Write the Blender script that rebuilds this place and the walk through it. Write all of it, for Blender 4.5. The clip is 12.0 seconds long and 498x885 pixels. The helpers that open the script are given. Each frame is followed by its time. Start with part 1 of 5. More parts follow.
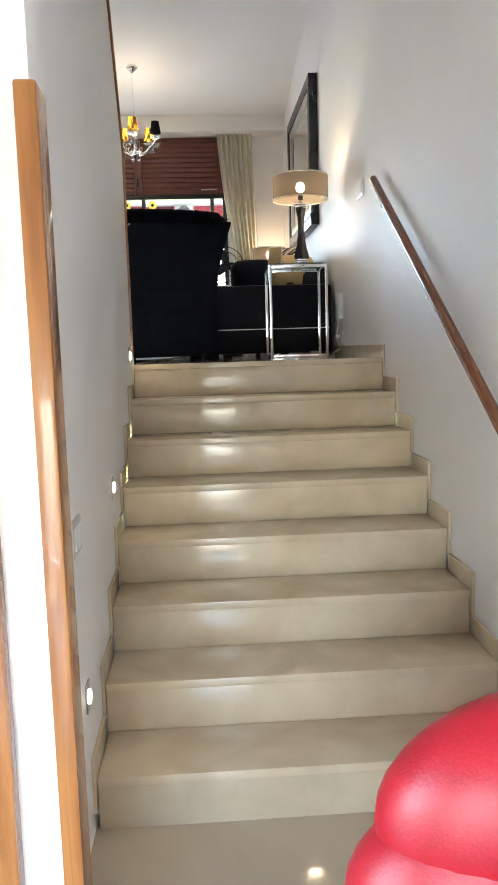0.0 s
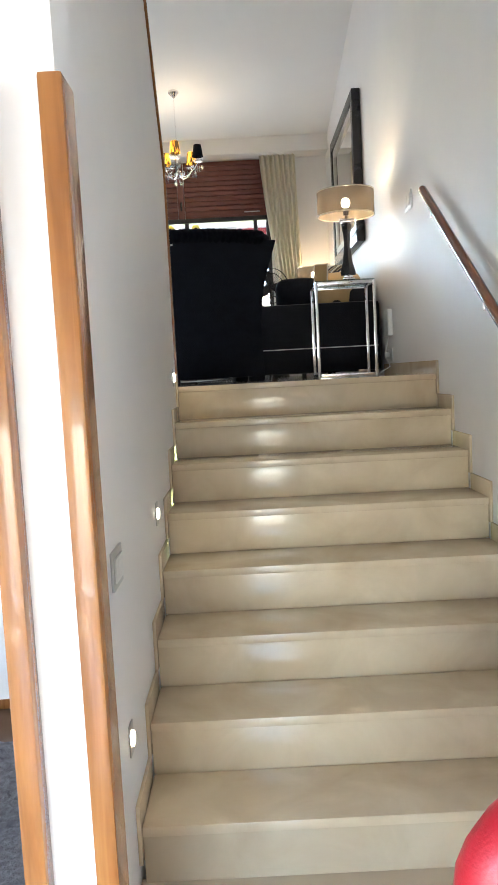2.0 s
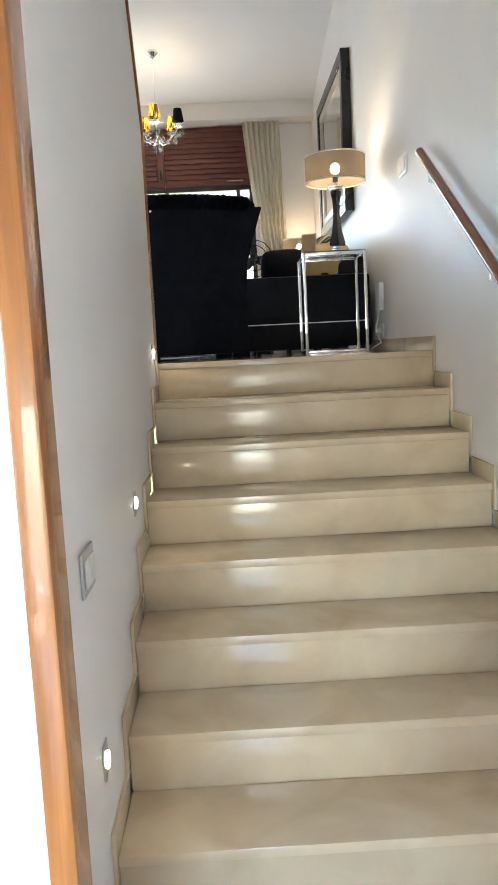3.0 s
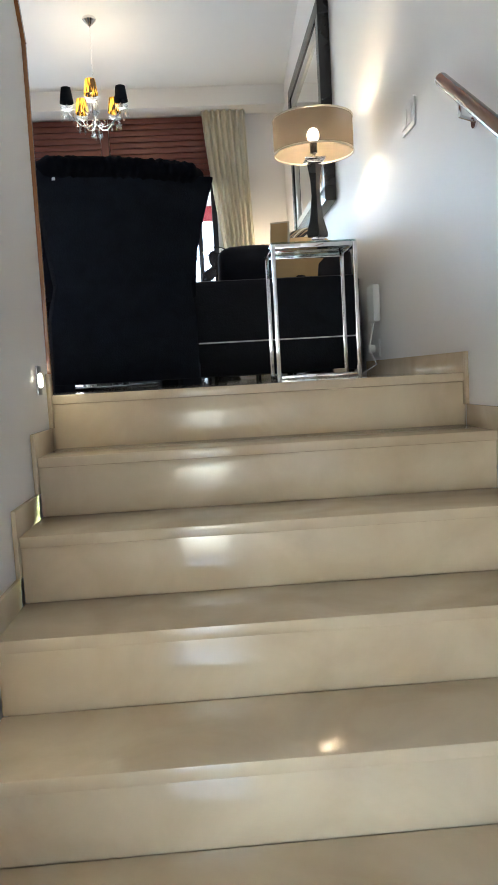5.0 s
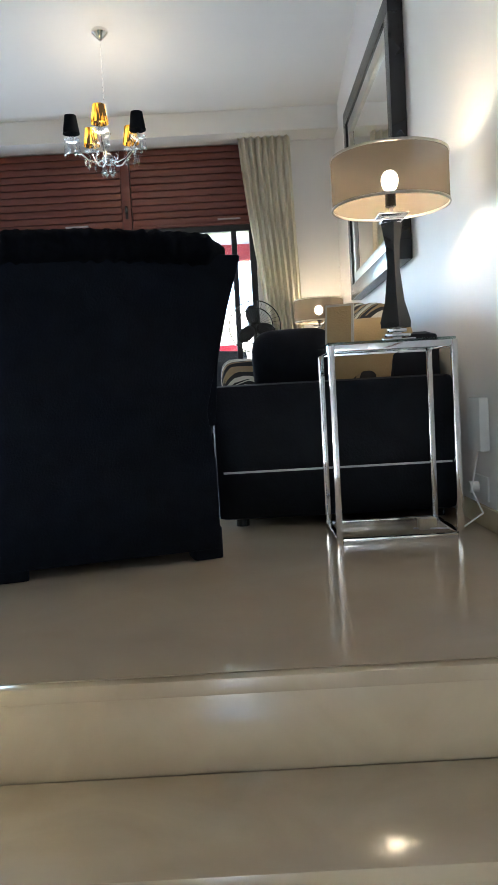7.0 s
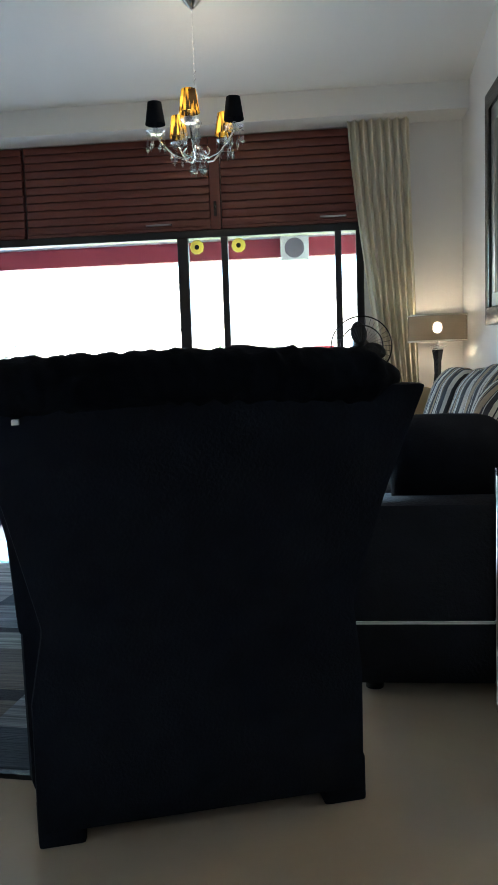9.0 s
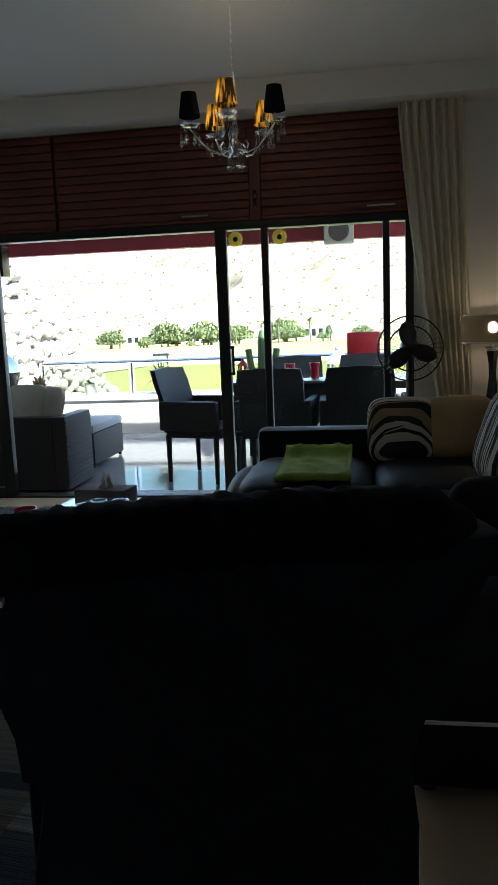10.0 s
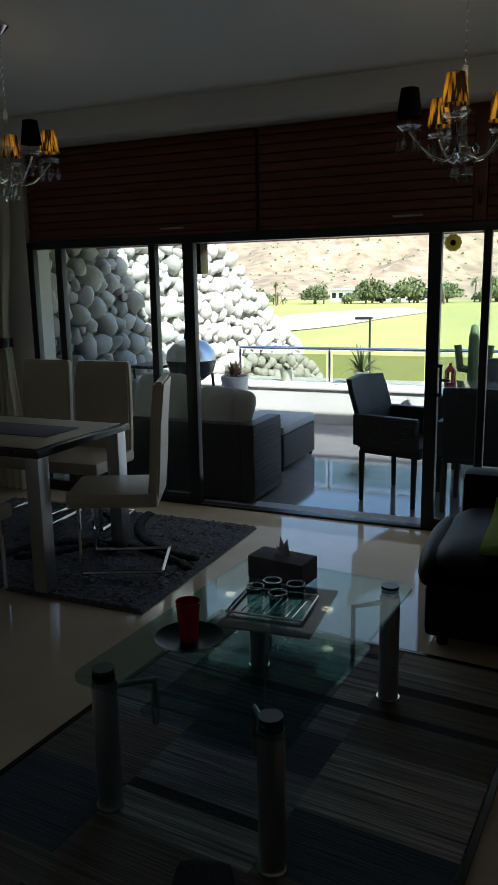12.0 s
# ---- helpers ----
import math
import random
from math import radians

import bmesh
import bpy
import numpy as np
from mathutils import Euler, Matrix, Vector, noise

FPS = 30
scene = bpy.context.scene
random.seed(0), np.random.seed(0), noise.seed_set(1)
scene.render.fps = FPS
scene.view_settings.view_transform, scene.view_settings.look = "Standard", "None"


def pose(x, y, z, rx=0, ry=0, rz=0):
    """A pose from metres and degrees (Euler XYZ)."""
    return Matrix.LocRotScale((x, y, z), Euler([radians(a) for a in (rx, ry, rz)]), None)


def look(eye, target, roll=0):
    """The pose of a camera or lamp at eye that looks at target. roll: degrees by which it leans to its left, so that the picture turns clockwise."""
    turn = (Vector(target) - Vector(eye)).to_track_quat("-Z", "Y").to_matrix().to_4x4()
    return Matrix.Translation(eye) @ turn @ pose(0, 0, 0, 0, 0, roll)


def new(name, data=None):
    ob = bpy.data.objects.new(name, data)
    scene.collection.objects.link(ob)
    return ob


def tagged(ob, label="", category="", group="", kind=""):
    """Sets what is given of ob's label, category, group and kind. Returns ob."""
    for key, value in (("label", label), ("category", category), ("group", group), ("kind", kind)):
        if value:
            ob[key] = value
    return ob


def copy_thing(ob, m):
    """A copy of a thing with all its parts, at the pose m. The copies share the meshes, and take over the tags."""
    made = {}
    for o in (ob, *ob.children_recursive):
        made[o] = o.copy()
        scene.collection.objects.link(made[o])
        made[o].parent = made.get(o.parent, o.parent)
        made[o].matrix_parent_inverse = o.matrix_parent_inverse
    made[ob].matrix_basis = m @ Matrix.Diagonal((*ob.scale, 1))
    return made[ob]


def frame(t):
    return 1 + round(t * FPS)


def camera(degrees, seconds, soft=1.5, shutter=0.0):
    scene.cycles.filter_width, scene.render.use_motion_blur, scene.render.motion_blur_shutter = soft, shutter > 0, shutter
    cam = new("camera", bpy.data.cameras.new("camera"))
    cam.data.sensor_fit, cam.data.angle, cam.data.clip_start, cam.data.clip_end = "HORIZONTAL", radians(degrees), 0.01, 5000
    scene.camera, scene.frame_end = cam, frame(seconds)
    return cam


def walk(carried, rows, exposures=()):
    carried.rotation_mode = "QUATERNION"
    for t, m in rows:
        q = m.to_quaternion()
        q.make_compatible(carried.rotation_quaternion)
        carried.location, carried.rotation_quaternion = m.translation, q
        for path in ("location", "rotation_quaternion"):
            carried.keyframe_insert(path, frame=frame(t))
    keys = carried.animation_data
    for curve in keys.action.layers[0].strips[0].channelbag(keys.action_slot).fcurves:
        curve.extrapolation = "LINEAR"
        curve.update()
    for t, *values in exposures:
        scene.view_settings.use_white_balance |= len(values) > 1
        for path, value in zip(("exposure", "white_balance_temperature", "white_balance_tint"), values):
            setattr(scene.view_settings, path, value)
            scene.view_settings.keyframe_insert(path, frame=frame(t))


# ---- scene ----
cam = camera(36.5, 12.0)
PATH = [
    (0, (0.38, -4.154, 0.07), (0.498, -2.173, -0.177), -1.7),
    (0.5, (0.395, -4.147, 0.083), (0.502, -2.159, -0.107), -1.6),
    (1, (0.422, -4.122, 0.082), (0.49, -2.13, -0.085), -1.8),
    (1.5, (0.414, -4.077, 0.069), (0.445, -2.084, -0.096), -2.4),
    (2, (0.38, -4.01, 0.05), (0.377, -2.018, -0.131), -3.0),
    (2.5, (0.354, -3.938, 0.091), (0.38, -1.953, -0.146), -2.8),
    (3, (0.363, -3.761, 0.048), (0.406, -1.777, -0.196), -2.9),
    (3.2, (0.394, -3.677, 0.033), (0.422, -1.692, -0.21), -3.3),
    (5, (0.506, -2.494, 0.029), (0.619, -0.505, -0.147), -3.2),
    (5.5, (0.541, -1.994, 0.071), (0.672, -0.002, -0.018), -2.4),
    (6, (0.56, -1.729, 0.221), (0.626, 0.268, 0.141), -2.0),
    (6.5, (0.572, -1.519, 0.36), (0.61, 0.478, 0.261), -2.3),
    (7, (0.599, -1.292, 0.493), (0.599, 0.704, 0.366), -3.2),
    (7.2, (0.605, -1.211, 0.569), (0.545, 0.783, 0.423), -3.9),
    (9, (0.43, -0.517, 0.912), (0.237, 1.461, 0.703), -2.0),
    (9.5, (0.42, -0.412, 1.042), (0.203, 1.557, 0.779), -2.0),
    (10, (0.415, -0.249, 1.156), (0.113, 1.703, 0.852), -2.2),
    (10.6, (0.405, -0.091, 1.263), (-0.149, 1.804, 0.939), -2.9),
    (11, (0.377, 0.006, 1.38), (-0.156, 1.9, 1.021), -0.9),
    (11.5, (0.378, 0.149, 1.432), (-0.199, 2.026, 1.053), -1.1),
    (11.8, (0.364, 0.2, 1.507), (-0.328, 2.031, 1.104), -1.1),
    (12, (0.316, 0.229, 1.497), (-0.475, 2.015, 1.093), -1.0),
]
EXPOSURES = [(0, 4.82, 6000, 9), (4.0, 4.95, 5900, 7), (6.0, 4.72, 5500, 6), (8.0, 4.6, 5400, 4), (9.0, 3.95, 5300, 2), (9.5, 2.7, 5600, 2), (10.0, 2.1, 5700, 2), (10.5, 1.5, 5700, 2), (11.0, 1.3, 5800, 2), (12.0, 1.1, 5800, 2)]
walk(cam, [(t, look(eye, target, roll)) for t, eye, target, roll in PATH], EXPOSURES)

# ---- world, sun, large lights ----
world = bpy.data.worlds.new("world")
scene.world = world
world.use_nodes = True
wn = world.node_tree
sky = wn.nodes.new("ShaderNodeTexSky")
sky.sky_type = 'NISHITA'
sky.sun_disc = False
SUN_WAY = Vector((-0.85, 0.52, -0.95)).normalized()
sky.sun_elevation = math.asin(-SUN_WAY.z)
sky.sun_rotation = math.atan2(-SUN_WAY.x, -SUN_WAY.y)
wn.links.new(sky.outputs[0], wn.nodes["Background"].inputs[0])
wn.nodes["Background"].inputs[1].default_value = 0.15
sun = new("sun", bpy.data.lights.new("sun", 'SUN'))
sun.data.energy, sun.data.angle, sun.data.color = 5.0, radians(0.5), (1.0, 0.95, 0.88)
sun.rotation_mode = 'QUATERNION'
sun.rotation_quaternion = SUN_WAY.to_track_quat("-Z", "Y")


def area(name, m, sx, sy, watts, colour):
    li = bpy.data.lights.new(name, 'AREA')
    li.shape, li.size, li.size_y, li.energy, li.color = 'RECTANGLE', sx, sy, watts, colour
    ob = new(name, li)
    ob.matrix_basis = m
    return ob


def bulb(name, x, y, z, watts, r=0.02):
    li = bpy.data.lights.new(name, 'POINT')
    li.energy, li.shadow_soft_size, li.color = watts, r, (1.0, 0.72, 0.42)
    ob = new(name, li)
    ob.location = (x, y, z)
    return ob


# daylight in the window's opening and in the hall's opening behind the walker
area("window_daylight", look((-1.35, 4.86, 0.95), (-1.35, 0, 0.75)), 4.0, 1.6, 3.2, (0.93, 0.96, 1.0))
area("hall_daylight", look((-0.4, -6.52, -0.5), (0.4, 0, -0.6)), 1.4, 1.3, 0.8, (0.92, 0.98, 1.0))
# added fill lamp in the unseen left hall wall, brightens the right wall
area("hall_side_fill", look((-2.62, -4.6, -0.25), (1.3, -3.2, -0.2)), 1.9, 1.9, 1.9, (1.0, 0.97, 0.95))
# added fill lamp out of view, lights the bedroom
area("bedroom_fill", look((-2.62, -1.1, 0.0), (0, -1.1, -0.6)), 0.9, 1.1, 1.2, (0.95, 0.97, 1.0))

# ---- materials ----


def mat(name, base, rough=0.5, metal=0.0, second=None, scale=8.0, amount=1.0, bump=0.0, bscale=60.0, spec=0.5, coat=0.0, stretch=(1, 1, 1)):
    m = bpy.data.materials.new(name)
    m.use_nodes = True
    n, l = m.node_tree.nodes, m.node_tree.links
    b = n["Principled BSDF"]
    b.inputs["Base Color"].default_value = (*base, 1)
    b.inputs["Roughness"].default_value = rough
    b.inputs["Metallic"].default_value = metal
    b.inputs["Specular IOR Level"].default_value = spec
    b.inputs["Coat Weight"].default_value = coat
    b.inputs["Coat Roughness"].default_value = 0.05
    if second or bump:
        co = n.new("ShaderNodeTexCoord")
        mp = n.new("ShaderNodeMapping")
        mp.inputs["Scale"].default_value = stretch
        l.new(co.outputs["Object"], mp.inputs[0])
    if second:
        t = n.new("ShaderNodeTexNoise")
        t.inputs["Scale"].default_value, t.inputs["Detail"].default_value = scale, 8
        t.inputs["Distortion"].default_value = 0.6
        r = n.new("ShaderNodeValToRGB")
        r.color_ramp.elements[0].position, r.color_ramp.elements[1].position = 0.5 - 0.25 * amount, 0.5 + 0.25 * amount
        r.color_ramp.elements[0].color, r.color_ramp.elements[1].color = (*base, 1), (*second, 1)
        l.new(mp.outputs[0], t.inputs["Vector"])
        l.new(t.outputs[0], r.inputs[0])
        l.new(r.outputs[0], b.inputs["Base Color"])
    if bump:
        t = n.new("ShaderNodeTexNoise")
        t.inputs["Scale"].default_value, t.inputs["Detail"].default_value = bscale, 6
        u = n.new("ShaderNodeBump")
        u.inputs["Strength"].default_value, u.inputs["Distance"].default_value = bump, 0.01
        l.new(mp.outputs[0], t.inputs["Vector"])
        l.new(t.outputs[0], u.inputs["Height"])
        l.new(u.outputs[0], b.inputs["Normal"])
    return m


def varied(m, lo=0.75, hi=1.2):
    """Each object of its own a little lighter or darker."""
    n, l = m.node_tree.nodes, m.node_tree.links
    b = n["Principled BSDF"]
    info = n.new("ShaderNodeObjectInfo")
    mr = n.new("ShaderNodeMapRange")
    mr.inputs["To Min"].default_value, mr.inputs["To Max"].default_value = lo, hi
    mix = n.new("ShaderNodeHueSaturation")
    l.new(info.outputs["Random"], mr.inputs[0])
    l.new(mr.outputs[0], mix.inputs["Value"])
    old = b.inputs["Base Color"]
    if old.is_linked:
        l.new(old.links[0].from_socket, mix.inputs["Color"])
    else:
        mix.inputs["Color"].default_value = old.default_value
    l.new(mix.outputs[0], b.inputs["Base Color"])
    return m


def glassy(name, tint=(1, 1, 1), ior=1.45, most=1.0, rough=0.0):
    m = bpy.data.materials.new(name)
    m.use_nodes = True
    n, l = m.node_tree.nodes, m.node_tree.links
    n.remove(n["Principled BSDF"])
    tr, gl, mx, fr = n.new("ShaderNodeBsdfTransparent"), n.new("ShaderNodeBsdfGlossy"), n.new("ShaderNodeMixShader"), n.new("ShaderNodeLayerWeight")
    pw, ad = n.new("ShaderNodeMath"), n.new("ShaderNodeMath")
    pw.operation, ad.operation = 'POWER', 'MULTIPLY_ADD'
    f0 = ((ior - 1) / (ior + 1)) ** 2
    pw.inputs[1].default_value, ad.inputs[1].default_value, ad.inputs[2].default_value = 5.0, (1 - f0) * most, f0
    tr.inputs[0].default_value = (*tint, 1)
    gl.inputs["Roughness"].default_value = rough
    l.new(fr.outputs["Facing"], pw.inputs[0])
    l.new(pw.outputs[0], ad.inputs[0])
    l.new(ad.outputs[0], mx.inputs[0])
    l.new(tr.outputs[0], mx.inputs[1])
    l.new(gl.outputs[0], mx.inputs[2])
    l.new(mx.outputs[0], n["Material Output"].inputs[0])
    return m


def cloth(name, colour, through_part=0.4, clear=0.0, weave=900.0, pleats=0.0, pleat_colour=None):
    m = bpy.data.materials.new(name)
    m.use_nodes = True
    n, l = m.node_tree.nodes, m.node_tree.links
    n.remove(n["Principled BSDF"])
    d, t, mx = n.new("ShaderNodeBsdfDiffuse"), n.new("ShaderNodeBsdfTranslucent"), n.new("ShaderNodeMixShader")
    for s in (d, t):
        s.inputs[0].default_value = (*colour, 1)
    mx.inputs[0].default_value = through_part
    l.new(d.outputs[0], mx.inputs[1])
    l.new(t.outputs[0], mx.inputs[2])
    out = mx
    if pleats:
        co, tx, rp = n.new("ShaderNodeTexCoord"), n.new("ShaderNodeTexNoise"), n.new("ShaderNodeValToRGB")
        mp = n.new("ShaderNodeMapping")
        mp.inputs["Scale"].default_value = (1, 1, 0.02)
        tx.inputs["Scale"].default_value = pleats
        rp.color_ramp.elements[0].position, rp.color_ramp.elements[1].position = 0.42, 0.58
        rp.color_ramp.elements[0].color, rp.color_ramp.elements[1].color = (*colour, 1), (*pleat_colour, 1)
        l.new(co.outputs["Object"], mp.inputs[0])
        l.new(mp.outputs[0], tx.inputs["Vector"])
        l.new(tx.outputs[0], rp.inputs[0])
        for s in (d, t):
            l.new(rp.outputs[0], s.inputs[0])
    if clear:
        tp, m2 = n.new("ShaderNodeBsdfTransparent"), n.new("ShaderNodeMixShader")
        m2.inputs[0].default_value = clear
        l.new(mx.outputs[0], m2.inputs[1])
        l.new(tp.outputs[0], m2.inputs[2])
        out = m2
    l.new(out.outputs[0], n["Material Output"].inputs[0])
    return m


def glow(name, colour, strength):
    m = bpy.data.materials.new(name)
    m.use_nodes = True
    b = m.node_tree.nodes["Principled BSDF"]
    b.inputs["Base Color"].default_value = (*colour, 1)
    b.inputs["Emission Color"].default_value = (*colour, 1)
    b.inputs["Emission Strength"].default_value = strength
    return m


def banded(name, colours, scale, axis, rough=0.9, bump=0.3, distort=0.02):
    """Woven stripes of uneven width along one axis."""
    m = mat(name, colours[0], rough, 0, None, bump=bump, bscale=120)
    n, l = m.node_tree.nodes, m.node_tree.links
    co, mp, tx, rp = n.new("ShaderNodeTexCoord"), n.new("ShaderNodeMapping"), n.new("ShaderNodeTexNoise"), n.new("ShaderNodeValToRGB")
    s = [distort * scale] * 3
    s[axis] = scale
    mp.inputs["Scale"].default_value = s
    tx.inputs["Scale"].default_value, tx.inputs["Detail"].default_value = 1.0, 3
    rp.color_ramp.interpolation = 'CONSTANT'
    e = rp.color_ramp.elements
    while len(e) < len(colours):
        e.new(0.5)
    for i, c in enumerate(colours):
        e[i].position = 0 if i == 0 else 0.34 + 0.32 * i / len(colours)
        e[i].color = (*c, 1)
    l.new(co.outputs["Object"], mp.inputs[0])
    l.new(mp.outputs[0], tx.inputs["Vector"])
    l.new(tx.outputs[0], rp.inputs[0])
    l.new(rp.outputs[0], n["Principled BSDF"].inputs["Base Color"])
    return m


PLASTER = mat("plaster", (0.80, 0.78, 0.76), 0.55, 0, (0.76, 0.74, 0.73), 1.5, bump=0.04, bscale=40)
CEIL = mat("ceiling_paint", (0.78, 0.77, 0.76), 0.8, 0, (0.74, 0.73, 0.72), 1.2, bump=0.03, bscale=30)
MARBLE = varied(mat("cream_marble", (0.68, 0.57, 0.41), 0.15, 0, (0.50, 0.39, 0.26), 4.0, 1.0, bump=0.015, bscale=25, spec=0.5), 0.93, 1.07)
MARBLE_FLOOR = mat("marble_floor", (0.60, 0.50, 0.37), 0.07, 0, (0.50, 0.40, 0.29), 3.0, 1.2, bump=0.01, bscale=12)
PINE = mat("varnished_pine", (0.36, 0.15, 0.04), 0.25, 0, (0.20, 0.07, 0.018), 7.0, 0.9, bump=0.05, bscale=30, stretch=(6, 6, 0.35), coat=0.4)
REDWOOD = mat("handrail_wood", (0.26, 0.10, 0.045), 0.25, 0, (0.17, 0.06, 0.025), 10, bump=0.03, stretch=(6, 0.6, 0.6), coat=0.4)
MAHOG = mat("mahogany_slats", (0.17, 0.045, 0.03), 0.45, 0, (0.11, 0.028, 0.02), 9, bump=0.05, stretch=(0.4, 6, 6))
VELVET = mat("black_velvet", (0.004, 0.005, 0.009), 0.8, 0, (0.008, 0.01, 0.016), 14, bump=0.2, bscale=160, spec=0.1)
VELVET.node_tree.nodes["Principled BSDF"].inputs["Sheen Weight"].default_value = 0.0
CRUSHED = mat("crushed_velvet", (0.003, 0.004, 0.007), 0.85, 0, (0.006, 0.007, 0.010), 30, bump=0.5, bscale=28, spec=0.04)
SOFA = mat("black_leather", (0.006, 0.007, 0.011), 0.5, 0, (0.011, 0.012, 0.018), 10, bump=0.2, bscale=120, spec=0.1)
CHROME = mat("chrome", (0.75, 0.75, 0.76), 0.08, 1.0)
STEEL = mat("brushed_steel", (0.50, 0.50, 0.51), 0.3, 1.0, bump=0.03, bscale=90, stretch=(1, 1, 20))
BLACK = mat("black_lacquer", (0.010, 0.010, 0.012), 0.25, 0, (0.018, 0.018, 0.02), 6)
BLACKMETAL = mat("dark_aluminium", (0.016, 0.017, 0.020), 0.4, 0.3, (0.024, 0.025, 0.028), 8, bump=0.03)
GLASS = glassy("window_glass", (0.93, 0.96, 0.95), 1.35)
RAILGLASS = glassy("tinted_rail_glass", (0.70, 0.72, 0.66), 1.4)
TABLEGLASS = glassy("table_glass", (0.72, 0.84, 0.83), 1.5)
CRYSTAL = glassy("crystal", (0.9, 0.92, 0.94), 2.6, rough=0.03)
MIRROR = mat("mirror", (0.85, 0.86, 0.86), 0.01, 1.0)
LINER = mat("silver_leaf_liner", (0.55, 0.52, 0.46), 0.3, 0.7, (0.45, 0.42, 0.37), 20, bump=0.1)
SHADE = cloth("gauze_shade", (0.17, 0.14, 0.105), 0.14, 0.16)
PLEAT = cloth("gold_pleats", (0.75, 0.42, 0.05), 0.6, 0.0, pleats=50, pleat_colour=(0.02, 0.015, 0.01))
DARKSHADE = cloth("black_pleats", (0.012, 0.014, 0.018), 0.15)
CURTAIN = cloth("cream_curtain", (0.78, 0.74, 0.63), 0.25, pleats=9, pleat_colour=(0.72, 0.67, 0.53))
BULB = glow("warm_bulb", (1.0, 0.70, 0.35), 4.0)
LED = glow("step_light", (1.0, 0.86, 0.55), 2.0)
WHITE = mat("white_plastic", (0.75, 0.75, 0.74), 0.35, 0, (0.70, 0.70, 0.69), 6)
RED = mat("red_leather", (0.42, 0.010, 0.022), 0.38, 0, (0.34, 0.008, 0.018), 5, bump=0.12, bscale=140)
SHAG = mat("grey_shag", (0.16, 0.16, 0.18), 0.95, 0, (0.05, 0.05, 0.06), 40, bump=1.0, bscale=70)
SHAGDARK = mat("black_shag", (0.02, 0.02, 0.024), 0.95, 0, (0.04, 0.04, 0.045), 40, bump=1.0, bscale=70)
CREAMLEATHER = mat("cream_leather", (0.55, 0.47, 0.36), 0.4, 0, (0.48, 0.41, 0.31), 6, bump=0.08, bscale=120)
WICKER = mat("dark_wicker", (0.045, 0.042, 0.045), 0.5, 0, (0.02, 0.019, 0.02), 60, bump=0.8, bscale=90, stretch=(1, 1, 2))
PALECUSH = mat("pale_cushion", (0.60, 0.58, 0.55), 0.85, 0, (0.52, 0.50, 0.48), 10, bump=0.2, bscale=150)
STONE = varied(mat("boulder", (0.56, 0.53, 0.48), 0.85, 0, (0.40, 0.38, 0.35), 5, bump=0.5, bscale=18), 0.7, 1.25)
MORTAR = mat("mortar", (0.42, 0.40, 0.36), 0.95, 0, (0.32, 0.30, 0.27), 9, bump=0.6, bscale=30)
GRASS = mat("lawn", (0.27, 0.28, 0.07), 0.9, 0, (0.40, 0.37, 0.11), 0.03, 1.4, bump=0.3, bscale=3)
ROCK = mat("dry_hillside", (0.42, 0.31, 0.20), 0.95, 0, (0.21, 0.16, 0.105), 0.16, 0.7, bump=1.0, bscale=0.9)
LEAF = varied(mat("foliage", (0.09, 0.12, 0.04), 0.8, 0, (0.17, 0.19, 0.08), 1.5), 0.7, 1.4)
TRUNK = mat("bark", (0.16, 0.11, 0.07), 0.9, 0, (0.10, 0.07, 0.045), 4, bump=0.5)
FASCIA = mat("red_fascia", (0.34, 0.035, 0.06), 0.6, 0, (0.28, 0.03, 0.05), 3)
GREEN = mat("green_towel", (0.22, 0.30, 0.035), 0.95, 0, (0.17, 0.24, 0.03), 12, bump=0.5, bscale=160)
GOLD = mat("gold_fabric", (0.42, 0.30, 0.15), 0.8, 0, (0.36, 0.25, 0.12), 9, bump=0.2, bscale=150)
STRIPE = banded("striped_fabric", [(0.012, 0.012, 0.015), (0.55, 0.52, 0.46), (0.02, 0.02, 0.025), (0.30, 0.22, 0.13), (0.012, 0.012, 0.015)], 16, 1)
RUGSTRIPE = banded("striped_rug", [(0.02, 0.022, 0.028), (0.13, 0.12, 0.12), (0.05, 0.05, 0.055), (0.17, 0.15, 0.14), (0.03, 0.03, 0.04)], 9, 1, bump=0.8, distort=0.12)
RUGS = [mat("rug_black", (0.012, 0.012, 0.016), 0.95, 0, (0.022, 0.022, 0.028), 20, bump=0.6, bscale=120)]
for nm, ca, cb in (("rug_grey", (0.28, 0.28, 0.29), (0.07, 0.07, 0.08)), ("rug_pale", (0.40, 0.38, 0.34), (0.10, 0.095, 0.09)), ("rug_slate", (0.035, 0.045, 0.06), (0.06, 0.07, 0.085)), ("rug_taupe", (0.16, 0.135, 0.11), (0.08, 0.07, 0.06))):
    RUGS.append(mat(nm, ca, 0.95, 0, cb, 14, 0.6, bump=0.8, bscale=40, stretch=(0.12, 4, 1)))
REDGLASS = mat("red_tumbler", (0.45, 0.01, 0.05), 0.15, 0, (0.38, 0.01, 0.04), 6)
TERRACE = mat("terrace_tiles", (0.34, 0.32, 0.29), 0.06, 0, (0.29, 0.27, 0.25), 4, bump=0.01)
BUILDING = mat("far_render", (0.72, 0.70, 0.66), 0.8, 0, (0.64, 0.62, 0.58), 2)
YELLOW = cloth("yellow_vinyl", (0.80, 0.72, 0.30), 0.7)
CACTUS = mat("cactus_green", (0.07, 0.11, 0.04), 0.7, 0, (0.10, 0.14, 0.06), 12)
LINEN = mat("grey_runner", (0.20, 0.18, 0.20), 0.9, 0, (0.15, 0.13, 0.15), 14, bump=0.3, bscale=200)
TILE = mat("brown_tiles", (0.16, 0.10, 0.065), 0.2, 0, (0.12, 0.075, 0.05), 5, bump=0.02)
